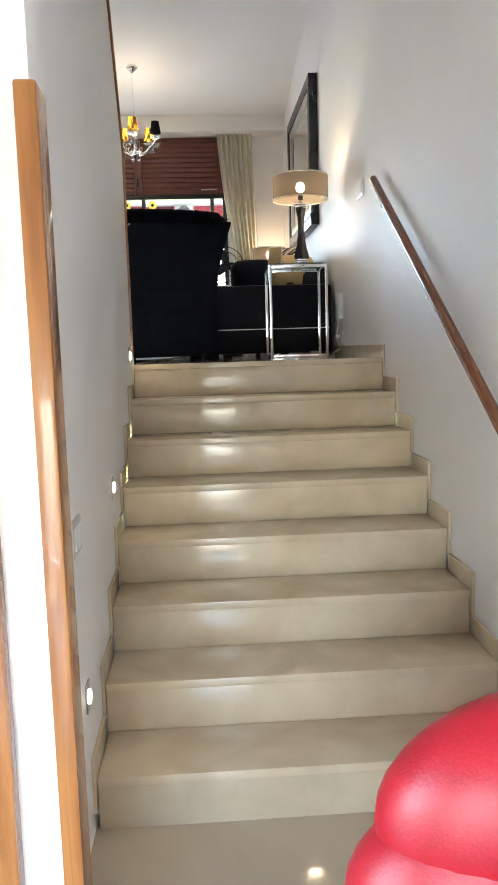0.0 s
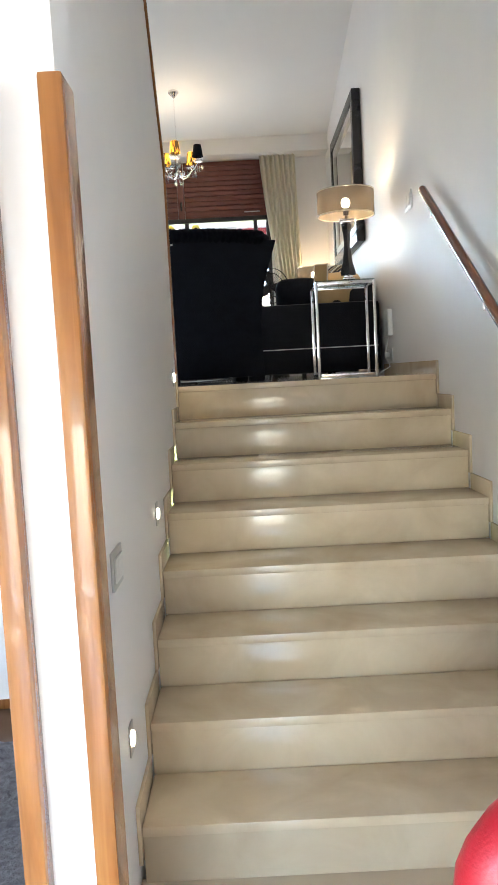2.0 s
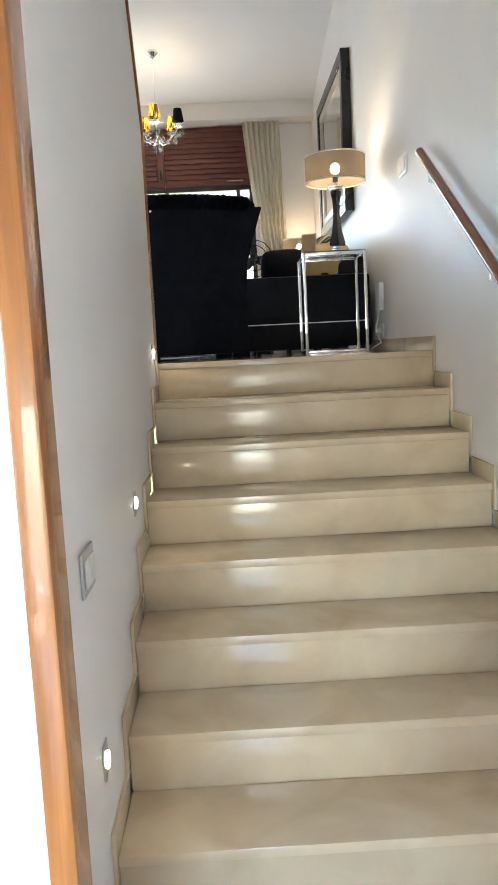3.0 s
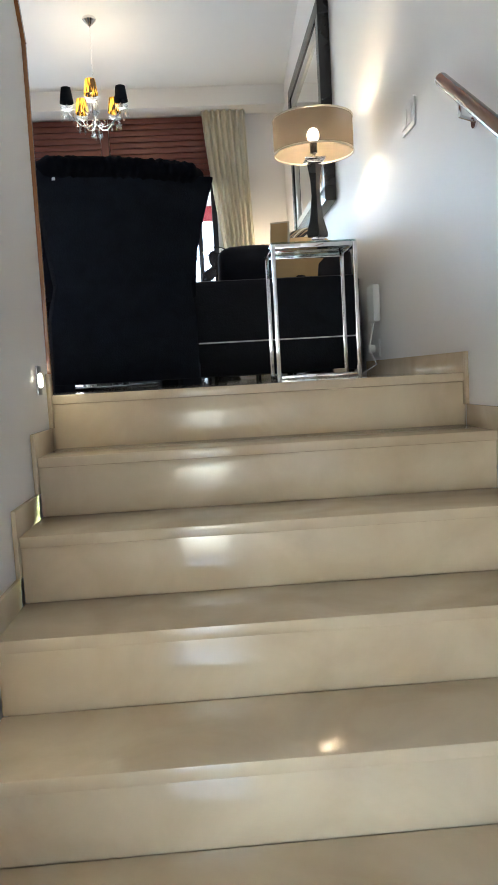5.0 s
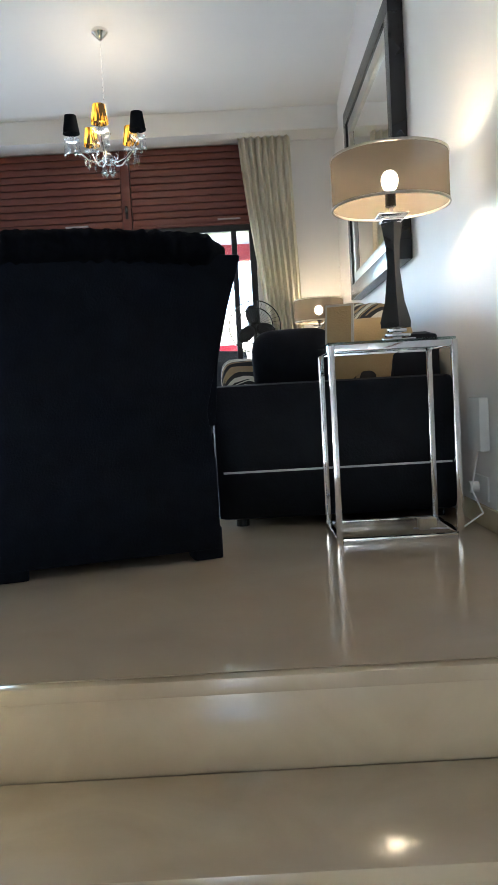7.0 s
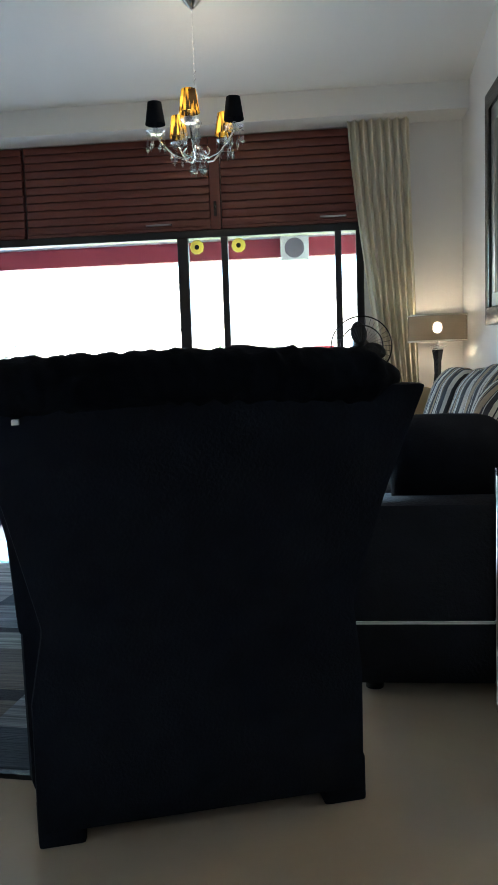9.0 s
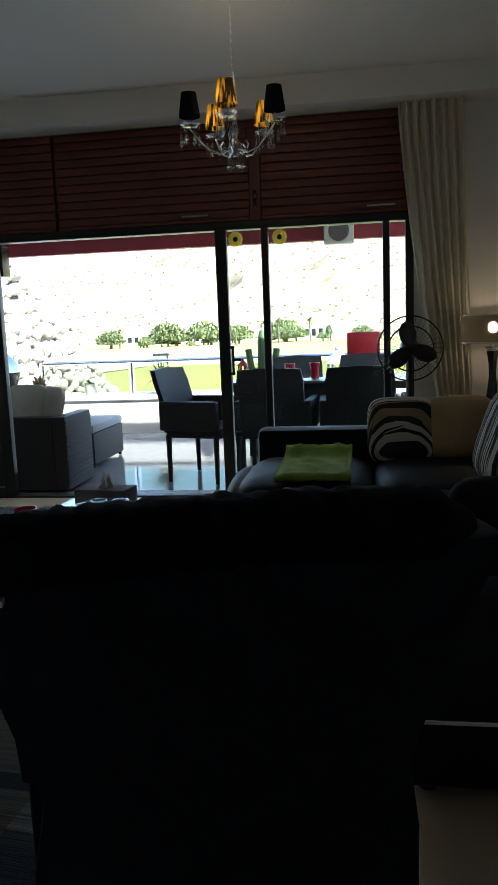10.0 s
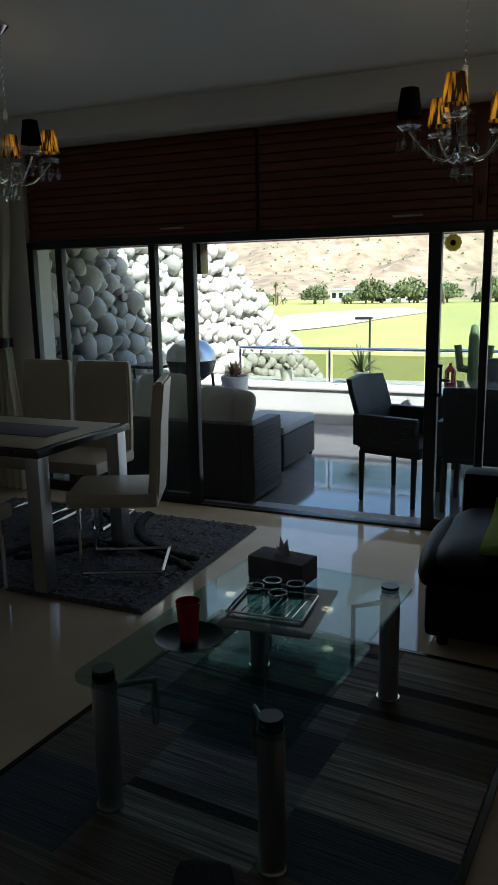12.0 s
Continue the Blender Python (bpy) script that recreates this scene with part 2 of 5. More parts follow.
SHEET = mat("white_sheet", (0.66, 0.65, 0.68), 0.9, 0, (0.60, 0.59, 0.62), 5, bump=0.3, bscale=9)
BLUETOWEL = mat("blue_towel", (0.20, 0.30, 0.46), 0.95, 0, (0.14, 0.22, 0.36), 10, bump=0.4, bscale=150)
PAPER = mat("tissue", (0.75, 0.74, 0.72), 0.9, 0, (0.70, 0.69, 0.67), 8)

# ---- mesh helpers ----


def box(bm, x0, y0, z0, x1, y1, z1, bevel=0.0, m=None):
    r = bmesh.ops.create_cube(bm, size=1.0)
    vs = r["verts"]
    for v in vs:
        v.co = Vector((x0 + (v.co.x + 0.5) * (x1 - x0), y0 + (v.co.y + 0.5) * (y1 - y0), z0 + (v.co.z + 0.5) * (z1 - z0)))
    if m is not None:
        bmesh.ops.transform(bm, matrix=m, verts=vs)
    if bevel:
        es = list({e for v in vs for e in v.link_edges})
        bmesh.ops.bevel(bm, geom=es, offset=bevel, segments=2, affect='EDGES', profile=0.6)
    return bm


def cyl(bm, a, b, r0, r1=None, n=16):
    a, b = Vector(a), Vector(b)
    r1 = r0 if r1 is None else r1
    d = b - a
    m = Matrix.Translation((a + b) / 2) @ d.to_track_quat("Z", "Y").to_matrix().to_4x4()
    bmesh.ops.create_cone(bm, cap_ends=True, segments=n, radius1=r0, radius2=r1, depth=d.length, matrix=m)
    return bm


def lathe(bm, x, y, profile, n=24):
    rings = []
    for r, z in profile:
        rings.append([bm.verts.new((x + r * math.cos(2 * math.pi * i / n), y + r * math.sin(2 * math.pi * i / n), z)) for i in range(n)])
    for a, b in zip(rings, rings[1:]):
        for i in range(n):
            bm.faces.new((a[i], a[(i + 1) % n], b[(i + 1) % n], b[i]))
    return bm


def ball(bm, x, y, z, rx, ry=None, rz=None, n=12, m=None):
    r = bmesh.ops.create_uvsphere(bm, u_segments=n, v_segments=max(6, n // 2 + 2), radius=1.0)
    mm = Matrix.Translation((x, y, z)) @ (m or Matrix()) @ Matrix.Diagonal((rx, ry or rx, rz or rx, 1))
    bmesh.ops.transform(bm, matrix=mm, verts=r["verts"])
    return bm


def pillow(bm, sx, sy, sz, m, power=0.45):
    """A plump cushion with four corners."""
    r = bmesh.ops.create_uvsphere(bm, u_segments=24, v_segments=14, radius=1.0)
    for v in r["verts"]:
        c = v.co
        q = [math.copysign(abs(a) ** power, a) for a in (c.x, c.y)]
        edge = max(abs(q[0]), abs(q[1]))
        w = noise.noise(Vector((c.x * 2 + sx * 9, c.y * 2 + sy * 5, c.z))) * 0.12
        v.co = Vector((q[0] * sx, q[1] * sy, c.z * sz * (1.0 + w) * (1 - 0.15 * edge)))
    bmesh.ops.transform(bm, matrix=m, verts=r["verts"])
    return bm


def tube(bm, pts, r, n=8):
    for a, b in zip(pts, pts[1:]):
        cyl(bm, a, b, r, r, n)
    for p in pts[1:-1]:
        ball(bm, *p, r, n=8)
    return bm


def link(name, bm, material, smooth=None):
    me = bpy.data.meshes.new(name)
    bmesh.ops.recalc_face_normals(bm, faces=bm.faces)
    bm.to_mesh(me)
    bm.free()
    me.materials.append(material)
    if smooth is not None:
        me.shade_smooth()
        me.set_sharp_from_angle(angle=radians(smooth))
    return new(name, me)


def part(name, bm, material, parent, label="", smooth=40):
    ob = link(name, bm, material, smooth)
    ob.parent = parent
    if label:
        tagged(ob, label)
    return ob


def thing(name, x, y, z, label, category, group="", turn=0):
    ob = new(name)
    ob.matrix_basis = pose(x, y, z, 0, 0, turn)
    return tagged(ob, label, category, group)


def solid(name, bm, material, label, category, kind="structure", smooth=30):
    return tagged(link(name, bm, material, smooth), label, category, kind=kind)


def B():
    return bmesh.new()


def boxes(*rows):
    bm = B()
    for r in rows:
        box(bm, *r)
    return bm


# ---- structure ----
W = 1.395            # width of the stairs
RISE, GO = 0.175, 0.28
LOW = -8 * RISE      # lower hall's floor
WIN = 4.775          # plane of the window


def ceil_z(y):
    return 2.60 + 0.18 * (4.6 - y)


solid("floor", boxes((-4.2, 0.201, -0.25, -0.171, 4.78, 0.0), (-0.171, 0.031, -0.25, W, 4.78, 0.0)), MARBLE_FLOOR, "polished cream marble floor of the living room", "floor")
solid("floor_hall", boxes((-2.6, -6.5, LOW - 0.2, W, -2.63, LOW), (0.0, -2.63, LOW - 0.2, W, -1.93, LOW)), MARBLE_FLOOR, "polished cream marble floor of the hall", "floor")
bm = B()
a = [bm.verts.new((x, y, ceil_z(y) + dz)) for dz in (0, 0.2) for x, y in ((-4.4, -6.6), (1.6, -6.6), (1.6, 5.0), (-4.4, 5.0))]
for f in ((0, 1, 2, 3), (7, 6, 5, 4), (0, 4, 5, 1), (1, 5, 6, 2), (2, 6, 7, 3), (3, 7, 4, 0)):
    bm.faces.new([a[i] for i in f])
solid("ceiling", bm, CEIL, "smooth white painted ceiling", "ceiling")
solid("wall_right", boxes((W, -6.6, LOW - 0.2, W + 0.2, 5.0, 4.85)), PLASTER, "white plastered wall beside the stairs", "wall")
solid("wall_far_left", boxes((-4.4, -2.62, -0.25, -4.2, 5.0, 4.4)), PLASTER, "white plastered living room wall", "wall")
solid("wall_behind", boxes((-4.4, -2.75, LOW - 0.2, -1.0, -2.625, 4.85), (-1.0, -2.75, 0.56, -0.021, -2.625, 4.85)), PLASTER, "white plastered wall round the bedroom door opening", "wall")
# the opening in the left wall is invented, to hold the side fill lamp
solid("wall_hall_left", boxes((-2.8, -6.6, LOW - 0.2, -2.6, -5.6, 4.85), (-2.8, -3.6, LOW - 0.2, -2.6, -2.75, 4.85), (-2.8, -5.6, 0.75, -2.6, -3.6, 4.85), (-2.8, -5.6, LOW - 0.2, -2.6, -3.6, -1.25)), PLASTER, "white plastered hall wall with an unseen opening added for fill light", "wall")
solid("wall_hall_back", boxes((-2.6, -6.7, LOW - 0.2, -1.15, -6.5, 4.85), (0.35, -6.7, LOW - 0.2, W, -6.5, 4.85), (-1.15, -6.7, 0.2, 0.35, -6.5, 4.85), (-1.15, -6.7, LOW - 0.2, 0.35, -6.5, -1.2)), PLASTER, "white hall wall round a wide window opening", "wall")
# bedroom beside the stairs
solid("floor_bedroom", boxes((-2.6, -2.63, LOW - 0.2, -0.071, 0.1, LOW)), TILE, "brown polished bedroom floor", "floor")
# unseen left wall; its opening is invented for the bedroom's fill lamp
solid("wall_bedroom_left", boxes((-2.8, -2.624, LOW - 0.2, -2.6, -1.6, 1.0), (-2.8, -0.6, LOW - 0.2, -2.6, 0.2, 1.0), (-2.8, -1.6, 0.6, -2.6, -0.6, 1.0), (-2.8, -1.6, LOW - 0.2, -2.6, -0.6, -0.6)), PLASTER, "white plastered bedroom wall with an unseen opening added for fill light", "wall")
solid("wall_bedroom_back", boxes((-2.6, 0.1, LOW - 0.2, -0.171, 0.2, 0.9)), PLASTER, "white plastered bedroom wall", "wall")
solid("ceiling_bedroom", boxes((-2.6, -2.624, 0.9, -0.071, 0.2, 1.0)), CEIL, "white bedroom ceiling", "ceiling")
# stair wall, whose free end leans back above hand height
prof = [(-2.62, LOW - 0.2), (0.03, LOW - 0.2), (0.03, 1.12), (-0.40, 1.74), (-1.3, 3.05), (-1.3, 3.8), (-2.62, 4.05)]
bm = B()
lo = [bm.verts.new((-0.07, y, z)) for y, z in prof]
hi = [bm.verts.new((0.0, y, z)) for y, z in prof]
bm.faces.new(lo), bm.faces.new(hi)
for i in range(len(prof)):
    j = (i + 1) % len(prof)
    bm.faces.new((lo[i], lo[j], hi[j], hi[i]))
solid("wall_stair", bm, PLASTER, "white plastered stair wall with a slanted free end", "wall")
solid("wall_pier", boxes((-0.02, -2.75, LOW, 0.098, -2.625, 4.05)), PLASTER, "white plastered end of the hall wall", "wall")
bm = B()
box(bm, -0.075, 0.032, 0.0, 0.012, 0.052, 1.125, 0.004)
for p, q in (((0.032, 1.12), (-0.398, 1.745)), ((-0.398, 1.745), (-1.298, 3.05))):
    d = Vector((0, q[0] - p[0], q[1] - p[1]))
    n = Vector((0, d.z, -d.y)).normalized()
    m = Matrix.Translation((0, p[0], p[1])) @ Matrix(((1, 0, 0, 0), (0, n.y, d.y / d.length, 0), (0, n.z, d.z / d.length, 0), (0, 0, 0, 1)))
    box(bm, -0.075, 0.001, -0.01, 0.012, 0.02, d.length + 0.01, 0.0, m)
solid("trim_stair_wall", bm, PINE, "thin brown wooden edging along the stair wall", "trim")
for xa, xb, lab in ((0.077, 0.117, "varnished orange pine strip on the wall's corner"), (-0.046, -0.006, "varnished orange pine strip on the wall's far corner")):
    solid("trim_corner", box(B(), xa, -2.79, LOW, xb, -2.70 if xa > 0.05 else -2.735, 0.535, 0.006), PINE, lab, "trim")
# window wall: lintel, ends, soffit
solid("wall_window", boxes((0.74, WIN - 0.03, -0.25, W, 5.0, 2.7), (-4.2, WIN - 0.03, -0.25, -3.42, 5.0, 2.7), (-3.42, WIN + 0.07, 1.83, 0.74, 5.0, 2.7), (-3.42, WIN - 0.03, -0.25, 0.74, 5.0, -0.004)), PLASTER, "white plastered wall round the terrace window", "wall")
solid("trim_beam", boxes((-4.2, 4.50, 2.45, W, WIN - 0.032, 2.72)), CEIL, "white plastered beam above the shutters", "trim")
solid("baseboard_right", boxes((W - 0.014, 0.0, 0.0, W - 0.001, 1.5, 0.07), (W - 0.014, -6.5, LOW, W - 0.001, -1.97, LOW + 0.07)), MARBLE, "cream marble skirting", "baseboard")

# ---- stairs ----
stairs = thing("staircase", 0, 0, 0, "polished cream marble staircase with eight steps", "staircase")
tagged(stairs, kind="structure")
for i in range(8):
    y, z = -GO * i, -RISE * i
    if i:
        part("tread", box(B(), 0.014, y, z - 0.03, W - 0.014, y + GO + 0.012, z, 0.004), MARBLE, stairs)
    else:
        part("tread", box(B(), 0.014, 0.0, -0.03, W - 0.014, 0.028, 0.0, 0.004), MARBLE, stairs)
    part("riser", box(B(), 0.014, y + 0.012, z - RISE, W - 0.014, y + 0.03, z - 0.031, 0.001), MARBLE, stairs)
    for xa, xb in ((0.001, 0.013), (W - 0.013, W - 0.001)):
        yb = y + GO - 0.012 if i else 0.03
        part("skirting", box(B(), xa, y - 0.012, z - RISE + 0.068, xb, yb, z + 0.07, 0.002), MARBLE, stairs)
    part("core", box(B(), 0.02, y + 0.031, LOW - 0.1, W - 0.02, y + GO + 0.031 if i else 0.2, z - RISE + 0.1 if i else -0.26), MARBLE, stairs)

# ---- window and shutters ----
window = thing("window_1", 0, 0, 0, "wide sliding terrace window with dark aluminium frames, half open", "window")
tagged(window, kind="structure")
for x0, x1 in ((-3.175, -3.12), (-2.405, -2.355), (-2.145, -2.065), (-0.535, -0.46), (-0.23, -0.185), (0.548, 0.592), (-3.42, -3.37), (0.69, 0.74)):
    part("post", box(B(), x0, WIN - 0.025, 0.0, x1, WIN + 0.03, 1.83, 0.004), BLACKMETAL, window)
part("track", box(B(), -3.42, WIN - 0.03, 0.0, 0.74, WIN + 0.05, 0.014, 0.003), BLACKMETAL, window)
part("head_rail", box(B(), -3.42, WIN - 0.03, 1.78, 0.74, WIN + 0.068, 1.83, 0.004), BLACKMETAL, window)
for x0, x1 in ((-3.37, -3.175), (-3.12, -2.405), (-2.355, -2.145), (-0.46, -0.23), (-0.185, 0.548), (0.592, 0.69)):
    part("bottom_rail", box(B(), x0, WIN - 0.02, 0.015, x1, WIN + 0.02, 0.075, 0.003), BLACKMETAL, window)
    pane = part("pane", box(B(), x0, WIN - 0.004, 0.075, x1, WIN + 0.004, 1.78), GLASS, window, "clear glass")
    pane.visible_shadow = False
hd = part("door_handle", boxes((-0.445, WIN - 0.06, 0.84, -0.43, WIN - 0.045, 1.03), (-0.475, WIN - 0.06, 0.84, -0.43, WIN - 0.025, 0.858), (-0.475, WIN - 0.06, 1.012, -0.43, WIN - 0.025, 1.03), (-0.43, WIN - 0.055, 0.93, -0.385, WIN - 0.04, 0.945)), BLACK, window, "black pull handle")
for x in (-0.40, -0.11):
    st = thing("flower_sticker", x, WIN - 0.008, 1.72, "round yellow and white flower sticker on the pane", "sticker", "flower stickers on the glass")
    bm = B()
    for k in range(10):
        t = k * math.pi / 5
        ball(bm, 0.032 * math.cos(t), 0, 0.032 * math.sin(t), 0.018, 0.002, 0.018, 8)
    part("petals", bm, YELLOW, st)
    part("centre", ball(B(), 0, -0.003, 0, 0.017, 0.003, 0.017, 10), BLACK, st, "dark round centre")
for name, x0, x1 in (("roller_shutter", -3.40, -1.62), ("roller_shutter", -1.60, -0.30), ("roller_shutter", -0.22, 0.72)):
    sh = thing(name, 0, 0, 0, "dark mahogany slatted shutter, half lowered over the window", "shutter", "window shutters")
    for k in range(11):
        z = 1.86 + k * 0.0545
        part("slat", box(B(), x0, WIN - 0.005, z, x1, WIN + 0.02, z + 0.048, 0.006), MAHOG, sh)
    part("backing", boxes((x0, WIN + 0.021, 1.835, x1, WIN + 0.03, 2.449)), MAHOG, sh)
    part("bottom_bar", box(B(), x0, WIN - 0.02, 1.835, x1, WIN + 0.02, 1.857, 0.003), MAHOG, sh)
    part("pull", box(B(), (x0 + x1) / 2 + 0.2, WIN - 0.022, 1.875, (x0 + x1) / 2 + 0.38, WIN - 0.006, 1.887, 0.003), STEEL, sh, "pale metal pull")
bp = thing("shutter_post", 0, 0, 0, "dark wooden post between the shutters", "post")
part("post", box(B(), -0.295, WIN - 0.015, 1.835, -0.225, WIN + 0.02, 2.449, 0.003), MAHOG, bp)
part("bolt", box(B(), -0.27, WIN - 0.035, 1.92, -0.25, WIN - 0.016, 2.02, 0.004), BLACK, bp, "black bolt")


def curtain(x0, x1, b0, b1, z_tie, label):
    bm = B()
    nx, nz = 90, 24
    grid = []
    for j in range(nz + 1):
        z = 2.449 - (2.449 - 0.02) * j / nz
        s = (2.449 - z) / 2.43
        if z_tie:
            k = math.exp(-((z - z_tie) / 0.55) ** 2) * (1 if z > z_tie else 0.75)
            l0, l1 = x0 + (b0 - x0) * k, x1 + (b1 - x1) * k
        else:
            k = min(1, s * 1.15) ** 1.3
            l0, l1 = x0 + (b0 - x0) * k, x1 + (b1 - x1) * k
        row = []
        for i in range(nx + 1):
            u = i / nx
            d = 0.030 * math.sin(u * 46 + 0.7 * math.sin(z * 2)) + 0.012 * noise.noise(Vector((u * 9, z * 1.5, x0)))
            row.append(bm.verts.new((l0 + (l1 - l0) * u, 4.62 + d, z)))
        grid.append(row)
    for a, b in zip(grid, grid[1:]):
        for i in range(nx):
            bm.faces.new((a[i], a[i + 1], b[i + 1], b[i]))
    c = thing("curtain", 0, 0, 0, label, "curtain", "window curtains")
    part("cloth", bm, CURTAIN, c, smooth=60)
    return c


c1 = curtain(0.64, 1.04, 0.92, 1.10, 0, "cream curtain in loose folds beside the window")
c2 = curtain(-3.95, -3.46, -3.72, -3.55, 1.12, "cream curtain gathered by a dark tie")
part("tie_back", lathe(B(), -3.635, 4.62, [(0.06, 1.08), (0.105, 1.09), (0.105, 1.15), (0.06, 1.16)], 20), BLACK, c2, "dark tie-back")

# ---- handrail, switches, step lights ----
rail = thing("handrail", 0, 0, 0, "reddish wooden handrail on chrome brackets along the stairs", "handrail")
bm = B()
p0, p1 = Vector((W - 0.05, 0.02, 0.955)), Vector((W - 0.05, -2.15, -0.455))
cyl(bm, p0, p1, 0.022, n=20)
ball(bm, *p0, 0.022, n=16)
part("grip", bm, REDWOOD, rail)
part("underside", cyl(B(), p0 + Vector((0, -0.03, -0.024)), p1 + Vector((0, 0, -0.024)), 0.008, n=10), CHROME, rail, "chrome strip under the grip")
for y in (-0.14, -0.95, -1.85):
    z = p0.z + (y - p0.y) * (p1.z - p0.z) / (p1.y - p0.y)
    b = part("bracket", tube(B(), [(W - 0.05, y, z - 0.025), (W - 0.05, y, z - 0.065), (W - 0.004, y, z - 0.08)], 0.006), CHROME, rail)
    part("rosette", cyl(B(), (W - 0.002, y, z - 0.08), (W - 0.009, y, z - 0.08), 0.022), CHROME, b)


def switch(x, y0, y1, z0, z1, sgn, label):
    s = thing("light_switch", 0, 0, 0, label, "light switch")
    xa, xb = sorted((x, x + sgn * 0.008))
    part("plate", box(B(), xa, y0, z0, xb, y1, z1, 0.003), STEEL if sgn > 0 else WHITE, s)
    n = 2
    for k in range(n):
        w = (y1 - y0 - 0.03) / n
        ya = y0 + 0.015 + k * w
        xc, xd = sorted((x + sgn * 0.008, x + sgn * 0.013))
        part("rocker", box(B(), xc, ya + 0.003, z0 + 0.02, xd, ya + w - 0.003, z1 - 0.02, 0.002), WHITE, s)


switch(0.001, -2.09, -1.95, -0.50, -0.395, 1, "silver double light switch with white rockers on the wall")
switch(W - 0.001, 0.49, 0.66, 0.965, 1.075, -1, "white double light switch on the wall")
for y, z in ((-1.97, -0.952), (-1.11, -0.472), (-0.12, 0.05)):
    s = thing("step_light", 0, y, z, "small recessed wall light beside the steps, lit", "wall light", "step lights")
    part("frame", box(B(), 0.001, -0.028, -0.045, 0.006, 0.028, 0.045, 0.002), STEEL, s)
    part("lens", cyl(B(), (0.006, 0, 0), (0.011, 0, 0), 0.021), LED, s, "glowing round lens")

# ---- red chair in the hall ----
rc = thing("tub_chair", 1.04, -2.92, LOW - 0.0, "glossy red leather tub chair with a rounded back", "chair")
bm = B()
ball(bm, 0.02, 0.06, 0.585, 0.39, 0.16, 0.25, 32)
part("backrest_top", bm, RED, rc, smooth=180)
part("backrest_lower", ball(B(), -0.005, 0.06, 0.44, 0.425, 0.175, 0.24, 32), RED, rc, smooth=180)
part("seat", pillow(B(), 0.36, 0.28, 0.13, pose(0, -0.2, 0.36)), RED, rc, smooth=180)
part("base", cyl(B(), (0, -0.1, 0.0), (0, -0.1, 0.02), 0.24, n=32), CHROME, rc, "round chrome base")
part("stem", cyl(B(), (0, -0.1, 0.02), (0, -0.1, 0.26), 0.03), CHROME, rc)

# ---- bedroom seen through the door opening ----
bd = thing("bed", -1.35, -0.75, LOW, "low bed with a draped white sheet beside a wooden wall board", "bed")
bm = B()
sheet_rows = []
for k in range(25):
    u = k / 24
    x = -1.0 + 2.1 * u
    f = 0.015 * math.sin(x * 19) + 0.012 * noise.noise(Vector((x * 6, 0, 3)))
    sheet_rows.append([bm.verts.new(c) for c in ((x, -0.06 + f, 0.09), (x, -0.04 + 0.6 * f, 0.26), (x, -0.01, 0.40), (x, 0.05, 0.44), (x, 0.45, 0.45 + 0.3 * f), (x, 0.82, 0.45))])
for a, b in zip(sheet_rows, sheet_rows[1:]):
    for i in range(5):
        bm.faces.new((a[i], a[i + 1], b[i + 1], b[i]))
part("sheet", bm, SHEET, bd, "white sheet hanging down the side", smooth=60)
part("mattress", box(B(), -1.0, 0.02, 0.16, 1.09, 0.82, 0.42, 0.03), SHEET, bd)
part("frame", box(B(), -0.98, 0.03, 0.0, 1.07, 0.82, 0.16, 0.01), PINE, bd)
wb = thing("wall_board", -1.35, 0.074, LOW + 0.62, "dark brown wooden board on the bedroom wall above the bed", "board")
part("panel", box(B(), -1.0, 0.0, 0.0, 1.1, 0.025, 0.16, 0.004), MAHOG, wb)
part("ledge", box(B(), -1.0, -0.03, 0.16, 1.1, 0.025, 0.30, 0.006), LINEN, wb, "grey-brown upper ledge")
for k, m in enumerate((SHEET, SHEET, BLUETOWEL)):
    ft = thing("folded_towel", -0.62, -0.34 + 0.02 * k, LOW + 0.452 + 0.045 * k, "folded blue towel on the bed" if k == 2 else "folded white towel on the bed", "towel", "towels on the bed", turn=6 * k)
    part("cloth", pillow(B(), 0.17, 0.13, 0.024, pose(0, 0, 0.022)), m, ft, smooth=180)
br = thing("shag_rug", -0.9, -1.55, LOW, "dark grey shag rug on the bedroom floor", "rug")
bm = B()
g = [[bm.verts.new((-0.75 + 1.5 * i / 60, -0.5 + 1.0 * j / 40, 0.001 if i in (0, 60) or j in (0, 40) else 0.022 + 0.014 * noise.noise(Vector((i * 0.9, j * 0.9, 7))))) for j in range(41)] for i in range(61)]
for a, b in zip(g, g[1:]):
    for j in range(40):
        bm.faces.new((a[j], b[j], b[j + 1], a[j + 1]))
part("rug_body", bm, SHAG, br, smooth=30)

# ---- wing chair at the top of the stairs ----
wc = thing("wing_chair", 0.19, 0.88, 0, "tall black velvet wing chair with a crushed velvet top roll", "armchair", turn=17)
bm = B()


def slab(bm, rows):
    """A closed body through rows of (half width, y front, y back, z)."""
    rings = []
    for w0, w1, ya, yb, z in rows:
        rings.append([bm.verts.new(c) for c in ((w0, ya, z), (w1, ya, z), (w1, yb, z), (w0, yb, z))])
    for a, b in zip(rings, rings[1:]):
        for i in range(4):
            bm.faces.new((a[i], a[(i + 1) % 4], b[(i + 1) % 4], b[i]))
    bm.faces.new(rings[0]), bm.faces.new(rings[-1])
    bmesh.ops.bevel(bm, geom=[e for e in bm.edges], offset=0.012, segments=2, affect='EDGES', profile=0.6)
    return bm


